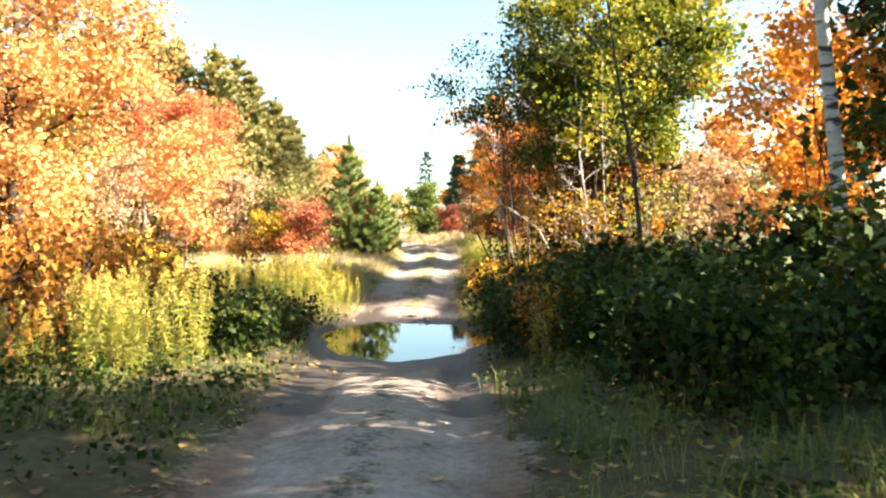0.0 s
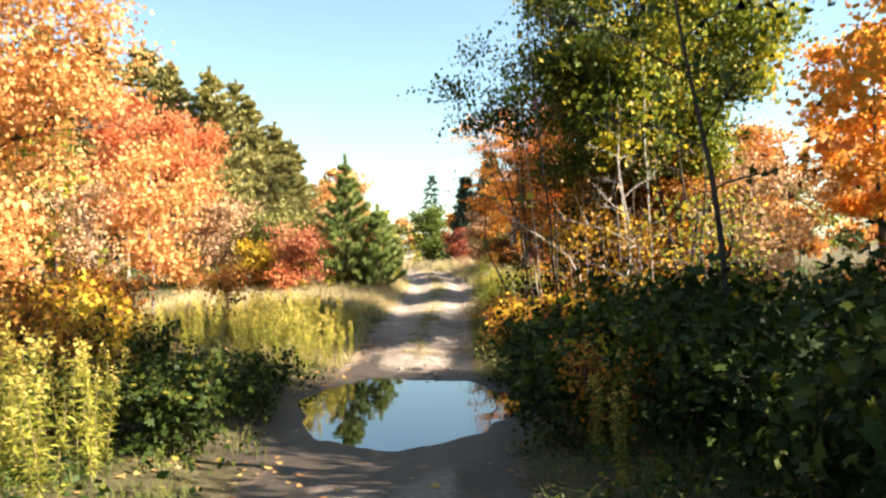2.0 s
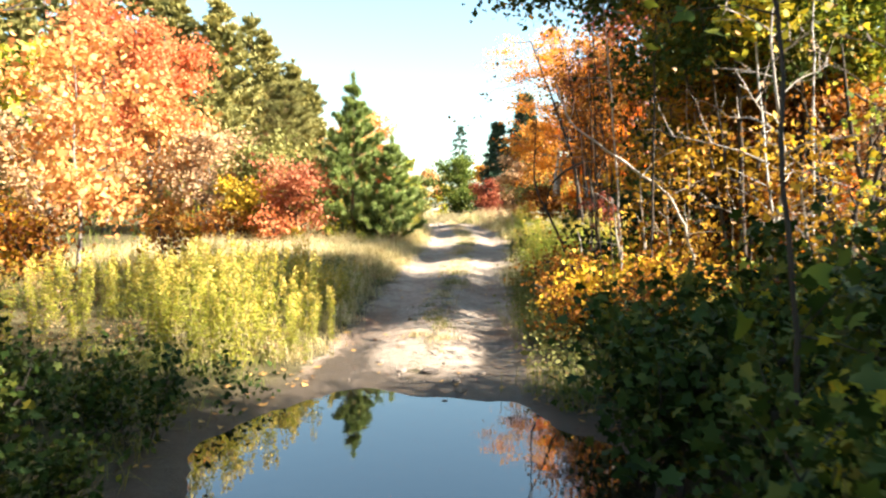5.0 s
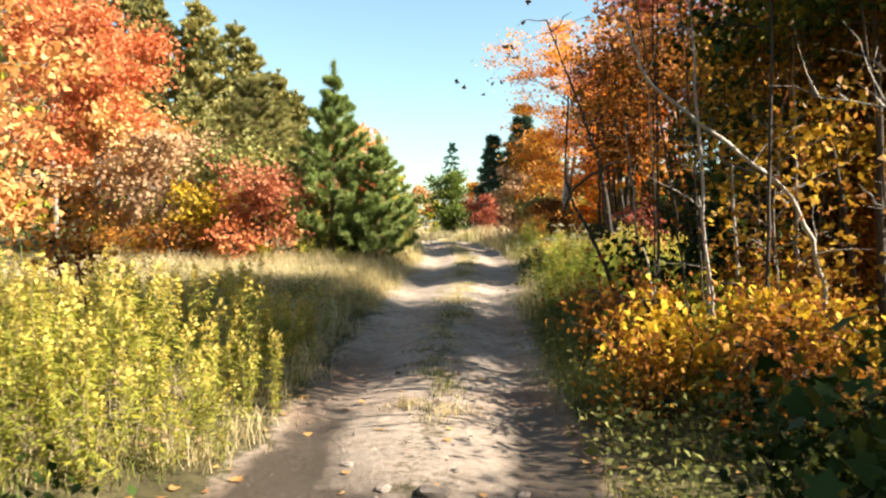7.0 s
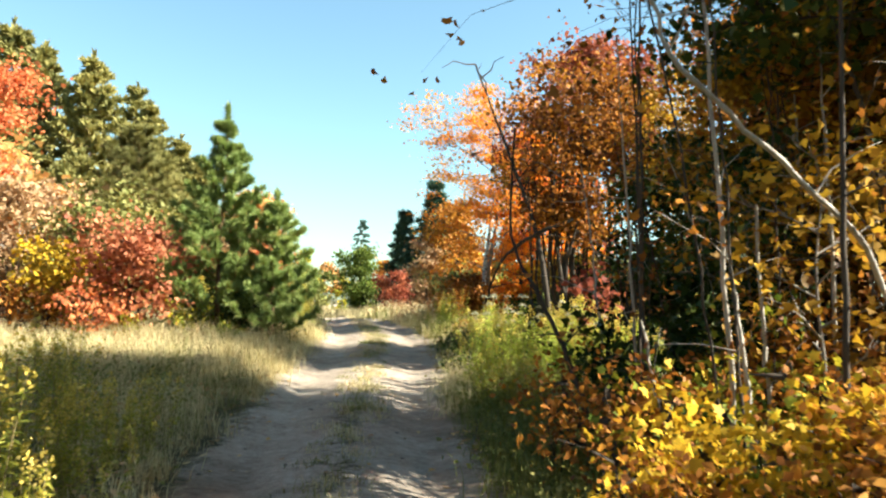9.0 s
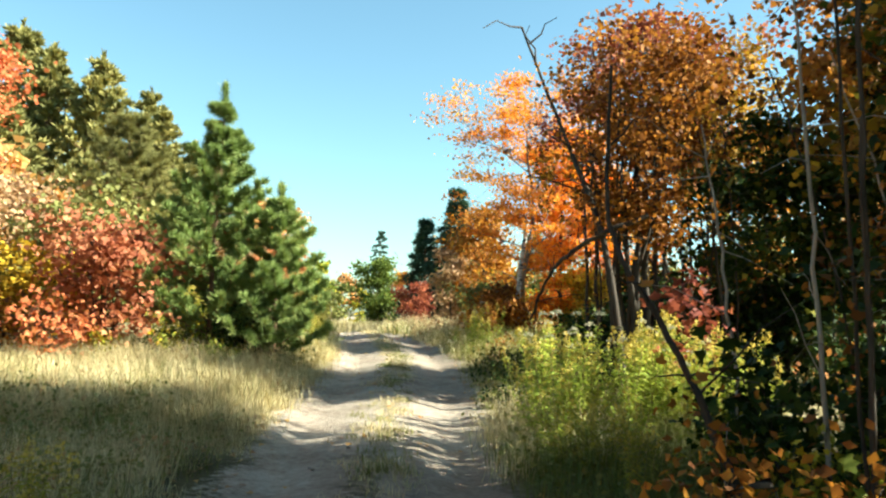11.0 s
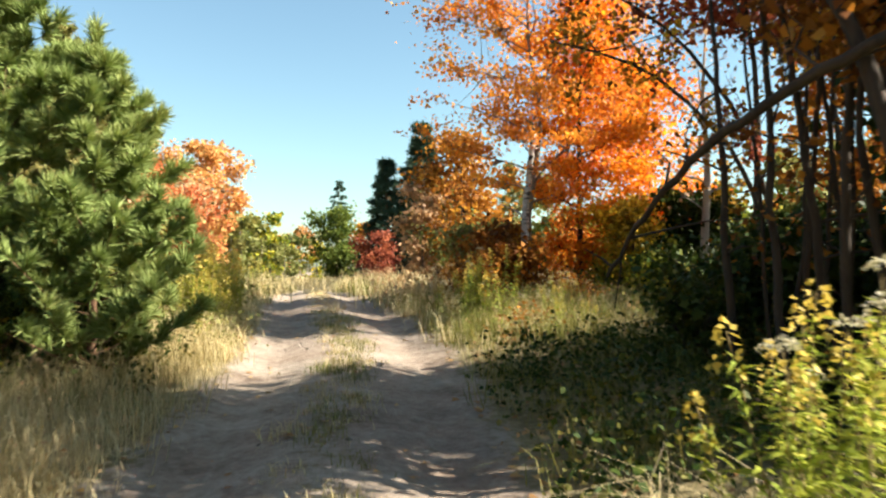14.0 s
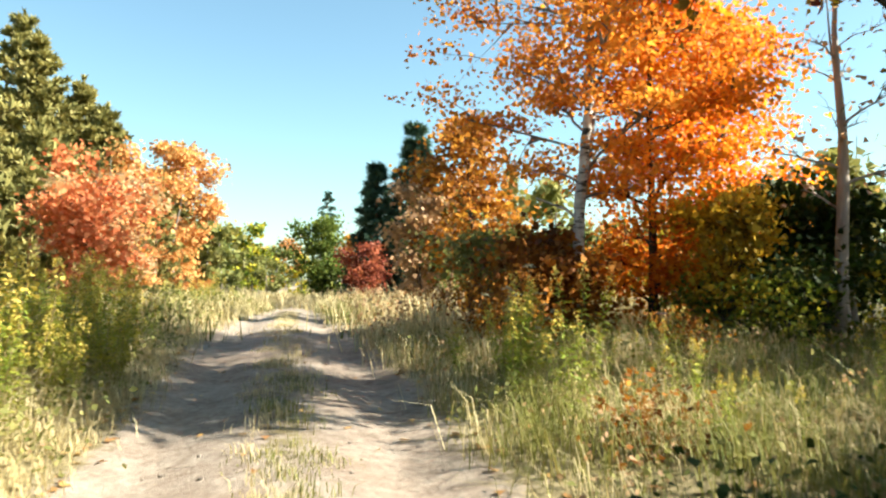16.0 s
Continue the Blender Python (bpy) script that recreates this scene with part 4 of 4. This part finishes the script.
def thicket(protos, n, x0, x1, y0, y1, s0, s1):
    for _ in range(n):
        y = rng.uniform(y0, y1)
        x = rng.uniform(x0, x1) + centre(y)
        put(protos[rng.integers(len(protos))], x, y, rng.uniform(0, 360), rng.uniform(s0, s1), 0.02)


thicket(GREENTHICKET, 16, 2.3, 4.99, 6.6, 10.0, 0.8, 1.05)
thicket(GREENTHICKET, 20, 2.15, 4.99, 9.6, 13.6, 0.9, 1.2)
thicket(GREENTHICKET, 7, 2.33, 4.99, 5.43, 7.55, 0.76, 1.02)
thicket(GREENTHICKET, 16, 4.6, 7.79, 5.9, 14.33, 1.2, 1.65)
thicket(BRONZETHICKET, 7, 1.9, 4.23, 9.5, 15, 0.6, 0.9)
thicket(GREENTHICKET, 4, 3.47, 5.25, 8.27, 10.43, 0.89, 1.14)
thicket(GREENTHICKET, 7, 1.37, 1.95, 9.62, 13.4, 0.57, 0.89)
thicket(MIXTHICKET, 8, 2.0, 4.49, 10.29, 14.33, 0.85, 1.1)
thicket(MIXTHICKET, 5, 1.9, 4.23, 15.5, 19.2, 0.7, 1.0)
thicket(GREENTHICKET, 8, 1.7, 4.2, 14.0, 16.6, 0.5, 0.8)
thicket(GREENTHICKET, 5, 1.56, 3.47, 12.86, 15, 0.89, 1.21)
thicket(YELLOWTHICKET, 7, 1.6, 3.3, 16.0, 19.0, 0.6, 0.9)
thicket(BRONZETHICKET, 10, 1.5, 3.41, 16.22, 19.59, 0.64, 0.96)
thicket(BRONZETHICKET, 7, 2.25, 5.06, 15.67, 19.98, 0.76, 1.19)
thicket(MIXTHICKET, 7, 2.24, 4.56, 18.63, 22.81, 0.54, 0.85)
thicket(GREENTHICKET, 9, 2.41, 4.91, 19.59, 22.81, 0.62, 0.98)
thicket(BRONZETHICKET, 5, 2.41, 4.91, 19.59, 22.81, 0.71, 1.07)
thicket(GREENTHICKET, 12, 3.3, 5.6, 25.4, 31.0, 0.4, 0.72)
thicket(MIXTHICKET, 10, 4, 8.05, 32.89, 36.32, 0.57, 0.9)
thicket(GREENTHICKET, 12, 4.94, 9.01, 32.89, 36.9, 0.76, 1.09)
thicket(BRONZETHICKET, 10, 1.83, 3.82, 32.16, 39.25, 0.57, 0.85)
thicket(GREENTHICKET, 20, -4.43, -1.5, 9.91, 13.84, 0.45, 0.75)
thicket(BRONZETHICKET, 14, -9.06, -4.18, 12.07, 20.98, 1, 1.5)
thicket(BRONZETHICKET, 18, -7.18, -3.43, 6.37, 12.07, 1.12, 1.62)
thicket(YELLOWTHICKET, 6, -8.43, -3.43, 13.33, 22.15, 1, 1.5)
thicket(BRONZETHICKET, 6, -7.81, -3.68, 13.33, 22.15, 1.12, 1.62)
thicket(BRONZETHICKET, 8, -8.31, -4.1, 27, 28.47, 0.49, 0.78)
thicket(YELLOWTHICKET, 6, -7.68, -3.85, 27.49, 28.71, 0.38, 0.62)
thicket(MIXTHICKET, 7, -4.21, -1.64, 27.64, 29.56, 0.38, 0.67)
thicket(GREENTHICKET, 10, 2.7, 4.8, 25.26, 27.8, 0.42, 0.66)
thicket(GREENTHICKET, 8, 4.69, 8.48, 21.52, 25.09, 0.79, 1.15)
thicket(GREENTHICKET, 9, -3.45, -1.83, 28.32, 30.21, 0.52, 0.86)
thicket(GREENTHICKET, 5, 2.9, 4.28, 27.2, 30.98, 0.55, 0.82)
thicket(MIXTHICKET, 12, 5.82, 11.64, 39.25, 52.4, 1.26, 2.13)
thicket(GREENTHICKET, 7, 5.81, 12.59, 37.49, 52.4, 1.26, 2.13)
thicket(BRONZETHICKET, 10, 4.36, 10.63, 38.07, 50, 1.16, 1.84)
thicket(BRONZETHICKET, 9, 5.41, 14.26, 15, 32.89, 0.8, 1.33)
thicket(GREENTHICKET, 5, 6.89, 17.15, 0, 30.2, 0.97, 1.62)
thicket(BRONZETHICKET, 8, -18.23, -9.01, 9.53, 30.64, 1.04, 1.73)
thicket(MIXTHICKET, 7, -15.65, -6.21, 0, 45.38, 0.84, 1.47)
thicket(YELLOWTHICKET, 8, -9.7, -4.85, 33.76, 44.2, 0.58, 1.07)
for group in (GREENTHICKET, YELLOWTHICKET, MIXTHICKET, BRONZETHICKET):
    for p in group:
        drop(p)

# ---------------------------------------------------------------- tall weeds
WEEDS = [goldenrod(h, 150 + i, "tall goldenrod clump with yellow-green leaves") for i, h in enumerate((1.25, 1.1, 1.35, 1.0))]
BONESET = [goldenrod(h, 160 + i, "leafy green weed with flat white seed heads", SEEDHEAD, FRESHWEED, "white-headed weeds", True) for i, h in enumerate((1.2, 1.3))]
FRESH = [goldenrod(h, 165 + i, "leafy light green weed with small pale plumes", PLUME, FRESHWEED, "fresh green weeds", False, "leafy_weed") for i, h in enumerate((1.2, 1.05))]
rng = np.random.default_rng(170)


def weeds(protos, n, x0, x1, y0, y1, s0, s1):
    for _ in range(n):
        y = rng.uniform(y0, y1)
        put(protos[rng.integers(len(protos))], centre(y) + rng.uniform(x0, x1), y, rng.uniform(0, 360), rng.uniform(s0, s1), 0.02)


weeds(WEEDS, 40, -3.9, -1.95, 7.3, 10.0, 0.75, 1.0)
weeds(WEEDS, 90, -4.8, -1.4, 15.3, 20.6, 0.62, 0.9)
weeds(WEEDS, 22, -1.75, -1.18, 16.0, 20.2, 0.5, 0.75)
weeds(WEEDS, 14, -2.5, -1.35, 15.1, 16.6, 0.78, 1.0)
weeds(WEEDS, 16, -7.81, -4.06, 9.53, 15.9, 1, 1.31)
weeds(BONESET, 14, 1.4, 3.6, 22.8, 24.9, 0.82, 0.98)
weeds(FRESH, 48, 1.4, 3.6, 22.6, 24.9, 0.78, 1.0)
weeds(WEEDS, 12, 1.4, 3.3, 22.2, 24.3, 0.55, 0.75)
weeds(WEEDS, 10, 1.39, 2.05, 21.13, 22.81, 0.44, 0.71)
weeds(WEEDS, 48, -4.62, -1.7, 30.93, 34.71, 0.82, 1.06)
weeds(FRESH, 26, -4.62, -1.7, 30.93, 34.71, 0.82, 1.06)
weeds(WEEDS, 12, -3.14, -1.66, 45.38, 53.6, 0.59, 0.88)
weeds(BONESET, 6, 1.54, 2.29, 32.02, 33.62, 0.56, 0.79)
weeds(FRESH, 22, 2.27, 5.13, 28.7, 32.16, 0.35, 0.5)
weeds(FRESH, 9, 1.45, 3.41, 30.98, 35.08, 0.38, 0.55)
weeds(FRESH, 6, 1.54, 2.1, 31.25, 32.89, 0.7, 0.88)
weeds(WEEDS, 30, -2.03, -1.31, 30.5, 35.19, 0.48, 0.82)
weeds(FRESH, 14, -3.49, -1.55, 34.71, 38.54, 0.58, 0.87)
weeds(WEEDS, 12, 1.56, 3.22, 6.14, 15, 0.57, 0.89)
for p in (*WEEDS, *BONESET, *FRESH):
    drop(p)

# ---------------------------------------------------------------- grass
rng = np.random.default_rng(180)


def sward(name, n, x0, x1, y0, y1, height, width, mat, label, tuft=0.0, lean=0.95):
    """A stretch of grass beside the track; x counts from the track's middle."""
    y = rng.uniform(y0, y1, n)
    x = rng.uniform(x0, x1, n)
    if tuft:
        k = max(1, n // 45)
        cy, cx, ch = rng.uniform(y0, y1, k), rng.uniform(x0, x1, k), rng.uniform(0.35, 1.25, k)
        i = rng.integers(0, k, n)
        y, x, hh = cy[i] + rng.normal(0, tuft, n), cx[i] + rng.normal(0, tuft, n), ch[i]
    else:
        hh = np.ones(n)
    x = x + centre(y)
    ok = pool_reach(x, y) > 1.08
    x, y, hh = x[ok], y[ok], hh[ok]
    base = np.stack([x, y, land(x, y) - 0.02], 1)
    solo(name, mesh_of(name, *blades(rng, base, height * hh, width, lean)), mat, label, "grass", "stuff")


sward("dry_grass", 52000, -7.92, -1.32, 23.32, 30.64, 0.5, 0.0022, DRYGRASS, "tall sun-bleached dry grass in a meadow", 0.16)
sward("dry_grass", 13000, -2.61, -1.15, 15.38, 33.76, 0.34, 0.0028, DRYGRASS, "short dry grass edging the track", 0.1)
sward("dry_grass", 14000, -4.82, -1.22, 29.2, 37.59, 0.45, 0.0028, DRYGRASS, "dry grass below goldenrod", 0.14)
sward("dry_grass", 13000, 1.17, 4.89, 29.6, 38.07, 0.45, 0.0028, DRYGRASS, "tall dry grass beside the track", 0.14)
sward("dry_grass", 5500, 1.15, 3.3, 22.43, 25.3, 0.46, 0.0026, DRYGRASS, "straw grass on the sunny verge", 0.14)
sward("green_grass", 11000, 1.15, 3.13, 17.43, 23.35, 0.5, 0.003, GREENGRASS, "rough green grass in the shade", 0.14)
sward("green_grass", 9000, 1, 3.72, 1.77, 16.49, 0.42, 0.003, GREENGRASS, "rough green grass beside the puddle", 0.12)
sward("green_grass", 20000, 1.21, 7.03, 26.0, 36.0, 0.5, 0.003, GREENGRASS, "green and straw grass under shrubs", 0.14)
sward("green_grass", 9000, -6.91, -1.36, 17.85, 25.21, 0.46, 0.0026, GREENGRASS, "rank green grass on the shaded verge", 0.14)
sward("dry_grass", 5000, -8.1, -1.36, 19.15, 24.5, 0.45, 0.0022, DRYGRASS, "straw stalks on the shaded verge", 0.14)
sward("green_grass", 7000, -5.93, -1.32, 23.32, 30.64, 0.42, 0.0024, GREENGRASS, "green blades among dry meadow grass", 0.14)
sward("green_grass", 9000, -6.56, -1.31, 5.31, 15.9, 0.34, 0.0035, GREENGRASS, "green grass below tall weeds", 0.12)
sward("green_grass", 6000, -8.83, -1.17, 35.67, 63, 0.7, 0.008, GREENGRASS, "rank green grass by the far track", 0.25)
sward("green_grass", 5000, 1.1, 6.82, 35.87, 62, 0.7, 0.008, GREENGRASS, "rank green grass by the far bend", 0.25)
sward("dry_grass", 10000, -8.84, -1.17, 37.59, 63, 0.75, 0.008, DRYGRASS, "tall straw grass by the far track", 0.25)
sward("dry_grass", 9000, 1.1, 6.82, 35.87, 62, 0.8, 0.008, DRYGRASS, "tall straw grass by the far bend", 0.25)
sward("dry_grass", 9000, -8.97, 8.97, 62, 95.86, 0.9, 0.016, DRYGRASS, "far pale meadow grass", 0.5)
sward("woodland_grass", 9000, 4.97, 16.03, -2, 47.6, 0.5, 0.009, GREENGRASS, "rough grass on the wood's floor", 0.35)
sward("woodland_grass", 9000, -18.56, -6.14, -2, 48.9, 0.5, 0.009, GREENGRASS, "rough grass at the wood's edge", 0.35)
sward("centre_grass", 9000, -0.26, 0.26, 16.96, 52.4, 0.13, 0.003, DRYGRASS, "short worn grass between the wheel ruts", 0.08, 0.7)
sward("centre_grass", 5000, -0.26, 0.26, 17.86, 34.35, 0.11, 0.003, GREENGRASS, "sparse green grass between the wheel ruts", 0.08, 0.7)


def low_weeds(n, x0, x1, y0, y1, top, mat, size, label):
    """Small leaves of low weeds woven through the grass."""
    k = n // 30
    cy, cx, ch = rng.uniform(y0, y1, k), rng.uniform(x0, x1, k), rng.uniform(0.3, 1.0, k) * top
    i = rng.integers(0, k, n)
    y, x = cy[i] + rng.normal(0, 0.14, n), cx[i] + rng.normal(0, 0.14, n)
    x = x + centre(y)
    z = land(x, y) + 0.02 + ch[i] * rng.uniform(0, 1, n)
    ok = pool_reach(x, y) > 1.05
    p = np.stack([x, y, z], 1)[ok]
    solo("low_weeds", mesh_of("low_weeds", *scatter(rng, p, size, KITE, 1.0)), mat, label, "weeds", "stuff")


low_weeds(6500, -8.5, -1.28, 15.9, 30.64, 0.34, PALEBROWN, 0.035, "dry brown weeds among meadow grass")
low_weeds(7000, -4.82, -1.26, 29.2, 39.5, 0.42, OLIVE, 0.045, "olive weeds among dry grass")
low_weeds(9000, 1.21, 6.56, 25.37, 38.07, 0.40, OLIVE, 0.04, "olive weeds among verge grass")
low_weeds(2500, 1.26, 5.64, 26.2, 38.07, 0.40, PALEBROWN, 0.035, "tan dying weeds among verge grass")
low_weeds(9000, 1.16, 3.31, 15, 25.37, 0.35, OLIVE, 0.05, "olive weeds in shaded verge")
low_weeds(10000, -5.93, -1.25, 4.13, 15.25, 0.32, SHADEGREEN, 0.06, "low dark green weeds beside the puddle")
low_weeds(6000, 1.15, 4.74, 2.36, 15.58, 0.25, SHADEGREEN, 0.06, "low dark green weeds under the thicket")
low_weeds(5000, -4.02, -1.55, 28.08, 30.28, 0.5, SHADEGREEN, 0.05, "dark green weeds around the young pine's foot")
low_weeds(5000, 1.3, 3.34, 25.49, 29.2, 0.45, SHADEGREEN, 0.05, "dark green weeds below the leaning stems")
low_weeds(7000, -6.31, -1.42, 18.5, 24.86, 0.36, OLIVE, 0.045, "olive weeds in shaded grass")
low_weeds(6000, -5.86, -1.27, 35.67, 55.95, 0.75, OLIVE, 0.07, "olive weeds in the far straw grass")
low_weeds(4000, 1.27, 4.85, 36.9, 54.8, 0.7, PALEBROWN, 0.07, "tan dying weeds by the far bend")
low_weeds(330, 1.81, 2.27, 30.4, 31.14, 0.4, BRONZE, 0.05, "patch of bronze bramble in the grass")

# ---------------------------------------------------------------- leaf litter and stones
y = rng.uniform(2, 42, 5200)
x = centre(y) + rng.normal(0, 1.9, 5200)
ok = (pool_reach(x, y) > 1.05) & ((np.abs(x - centre(y)) > 1.0) | (rng.uniform(0, 1, 5200) < 0.12))
x, y = x[ok], y[ok]
solo("leaf_litter", mesh_of("leaf_litter", *scatter(rng, np.stack([x, y, land(x, y) + 0.012], 1), 0.06, LOBED, 6.0)), LITTER, "scattered fallen brown and yellow leaves", "leaf litter", "stuff")


def pebble_mesh(seed):
    r = np.random.default_rng(seed)
    bm = bmesh.new()
    bmesh.ops.create_icosphere(bm, subdivisions=2, radius=1.0)
    stretch = r.uniform(0.6, 1.1, 3) * np.array([1, 1, 0.6])
    for v in bm.verts:
        n = noise.noise(v.co * 1.4 + Vector((seed * 3.1, 0, 0)))
        v.co = Vector(np.array(v.co) * stretch * (1 + 0.35 * n))
    me = bpy.data.meshes.new("stone")
    bm.to_mesh(me)
    bm.free()
    me.materials.append(STONE)
    return me


shapes = [pebble_mesh(s) for s in range(6)]
lying = [(0.0, 15.75, 0.11), (0.26, 15.5, 0.075), (-0.28, 15.8, 0.06), (0.5, 15.8, 0.06), (0.12, 16.1, 0.05), (-0.55, 16.2, 0.055), (0.32, 15.2, 0.06), (0.2, 14.9, 0.045)]
for _ in range(130):
    sy = 15.4 + 28 * rng.uniform(0, 1) ** 1.8
    lying.append((centre(sy) + rng.normal(0, 0.85), sy, rng.uniform(0.008, 0.028)))
for sx, sy, size in lying:
    size *= 0.8
    st = new("stone", shapes[rng.integers(6)])
    st.matrix_basis = pose(sx, sy, float(land(sx, sy)) + size * 0.12, 0, 0, rng.uniform(0, 360))
    st.scale = (size, size, size)
    tagged(st, "rounded grey-brown stone lying on the track", "stone", "stones on the track")


# ---------------------------------------------------------------- loose stems and fallen limbs
def stem(name, points, r0, r1, mat, label, forks=0, seed=1, leaf=None, leaves=0, size=0.09):
    """A single stem or limb through a few places, with side twigs."""
    r = np.random.default_rng(seed)
    pts = np.array(points, float)
    pts[:, 2] += float(land(*pts[0, :2]))
    s = np.linspace(0, len(pts) - 1, 5 * len(pts))
    line = np.stack([np.interp(s, np.arange(len(pts)), pts[:, c]) for c in range(3)], 1)
    k = np.ones(5) / 5
    soft = line.copy()
    for c in range(3):
        soft[2:-2, c] = np.convolve(line[:, c], k, "valid")
    soft[1:-1] += r.normal(0, 0.008, (len(soft) - 2, 3))
    ob = thing(name, *pts[0], label, "branch" if "limb" in name else "sapling")
    local = soft - pts[0]
    part("stem", mesh_of("stem", *tube(local, np.linspace(r0, r1, len(local)), 6), True), mat, ob)
    tips = []
    for _ in range(forks):
        i = r.integers(len(local) // 4, len(local))
        b1 = local[i] + r.normal(0, 1, 3) * np.array([0.35, 0.35, 0.3]) + np.array([0, 0, 0.1])
        tw = bend(r, local[i], b1, 0.05, 0.07, 4)
        part("twig", mesh_of("twig", *tube(tw, r0 * 0.3 * np.linspace(1, 0.3, 4), 4), True), mat, ob)
        tips += [tw[-1], tw[2]]
    if leaves:
        tips = np.array(tips)
        p = tips[r.integers(0, len(tips), leaves)] + r.normal(0, 0.13, (leaves, 3))
        part("foliage", mesh_of("foliage", *scatter(r, p, size, LOBED)), leaf, ob)
    return ob


stem("sapling_stem", [(1.85, 11.5, 0), (1.8, 11.5, 1.1), (1.66, 11.5, 2.4), (1.5, 11.5, 4.2)], 0.014, 0.007, DARKBARK, "thin dark sapling stem rising from the thicket", 5, 1, YELLOWGREEN, 60)
stem("birch_stem", [(3.93, 17.52, 0), (3.88, 17.52, 0.91), (3.64, 17.63, 2.84), (3.47, 17.63, 5.22)], 0.018, 0.010, ASPENBARK, "pale thin birch stem in the thicket", 8, 2)
stem("birch_stem", [(4.18, 17.05, 0), (4.06, 17.05, 1.42), (3.98, 16.94, 3.31), (3.95, 16.94, 5.2)], 0.016, 0.009, ASPENBARK, "second pale birch stem in the thicket", 6, 3)
stem("arching_stem", [(3.11, 18.03, 0), (3.04, 17.98, 0.83), (2.8, 17.93, 1.55), (2.07, 17.67, 2.02), (1.48, 17.46, 2.38), (1.3, 17.41, 2.85)], 0.022, 0.01, DEADWOOD, "pale dead stem arching towards the track", 4, 4)
stem("dark_sapling", [(1.94, 20.46, 0), (1.76, 20.55, 0.63), (1.49, 20.73, 1.25), (1.22, 21, 1.79), (1.27, 21.09, 2.87)], 0.028, 0.010, DARKBARK, "dark crooked sapling leaning over the grass", 7, 5, BRONZE, 30, 0.06)
stem("dead_sapling", [(2.28, 18.25, 0), (2.18, 18.15, 0.89), (2.06, 18.15, 1.59)], 0.018, 0.01, DEADWOOD, "short pale dead stem", 3, 6)
stem("dead_sapling", [(2.7, 18.82, 0), (2.62, 18.82, 0.85), (2.51, 18.73, 1.9)], 0.018, 0.01, DEADWOOD, "pale dead stem in the yellow thicket", 3, 7)
stem("dead_sapling", [(1.96, 18.54, 0), (1.81, 18.54, 0.58), (1.69, 18.54, 1.16)], 0.016, 0.008, DEADWOOD, "leaning pale dead stem", 2, 8)
stem("leaning_limb", [(2.85, 25.4, 2.3), (2.3, 25.4, 2.05), (1.95, 26.2, 1.8), (1.87, 27.2, 1.4), (1.85, 27.9, 1.0)], 0.036, 0.016, DARKBARK, "dark broken limb leaning out of the thicket", 8, 9)
stem("leaning_limb", [(2.6, 25.3, 0.0), (2.4, 25.5, 1.9), (2.15, 25.9, 2.8), (1.94, 26.2, 3.5), (1.4, 26.5, 5.0)], 0.05, 0.015, DARKBARK, "dark bare stem leaning over the track", 10, 10)
stem("leaning_sapling", [(5.6, 32.0, 0.0), (4.9, 31.9, 2.2), (3.6, 31.8, 3.3), (2.3, 31.7, 3.55)], 0.04, 0.012, DARKBARK, "golden-leaved sapling leaning out over the verge", 14, 361, GOLD, 900, 0.07)
stem("leaning_sapling", [(5.9, 32.4, 0.0), (5.2, 32.3, 2.6), (4.0, 32.1, 3.9), (2.8, 31.9, 4.4)], 0.045, 0.012, DARKBARK, "dark red-leaved sapling leaning out over the verge", 14, 362, CRIMSON, 900, 0.07)
stem("pale_snag", [(2.6, 35.2, 0.0), (2.66, 35.2, 1.4), (2.76, 35.3, 2.3), (2.83, 35.3, 2.95)], 0.075, 0.05, ASPENBARK, "pale broken snag with grey-white bark", 4, 11)
for i, (a, b, c) in enumerate([((5.4, 19.2, 0.3), (5.9, 19.0, 1.8), (7.3, 19.5, 2.1)), ((5.6, 18.7, 0.1), (6.5, 18.5, 1.5), (7.4, 18.2, 0.6)), ((6.0, 19.6, 0.2), (6.4, 19.4, 2.5), (5.2, 18.7, 2.9))]):
    stem("fallen_limb", [a, b, c], 0.045, 0.015, DARKBARK, "dark fallen limb bent over in the tangle", 7, 12 + i)
rng = np.random.default_rng(300)
for i in range(26):
    sx, sy = rng.uniform(2.0, 4.6), rng.uniform(17.6, 22.2)
    tall = rng.uniform(2.6, 5.2)
    lx, ly = rng.normal(-0.25, 0.3), rng.normal(0, 0.25)
    dead = i % 4 == 0
    stem("thin_sapling", [(sx, sy, 0.0), (sx + 0.25 * lx, sy + 0.3 * ly, 0.35 * tall), (sx + 0.6 * lx, sy + 0.5 * ly, 0.7 * tall), (sx + lx, sy + ly, tall)], rng.uniform(0.009, 0.02), 0.005,
         DEADWOOD if dead else DARKBARK, "thin pale dead sapling in the thicket" if dead else "thin dark sapling with few golden leaves", 7, 301 + i, None if dead else BRONZE, 0 if dead else 90, 0.048)
for i in range(18):
    sx, sy = rng.uniform(2.6, 4.5), rng.uniform(26.0, 28.2)
    tall = rng.uniform(2.6, 4.6)
    lx, ly = rng.normal(0, 0.5), rng.normal(0, 0.3)
    stem("thin_sapling", [(sx, sy, 0.0), (sx + 0.3 * lx, sy, 0.35 * tall), (sx + 0.5 * lx, sy + 0.5 * ly, 0.7 * tall), (sx + lx, sy + ly, tall)], rng.uniform(0.015, 0.035), 0.008,
         DARKBARK, "thin dark stem beside a clump of maples", 8, 331 + i, BRONZE, 70, 0.05)
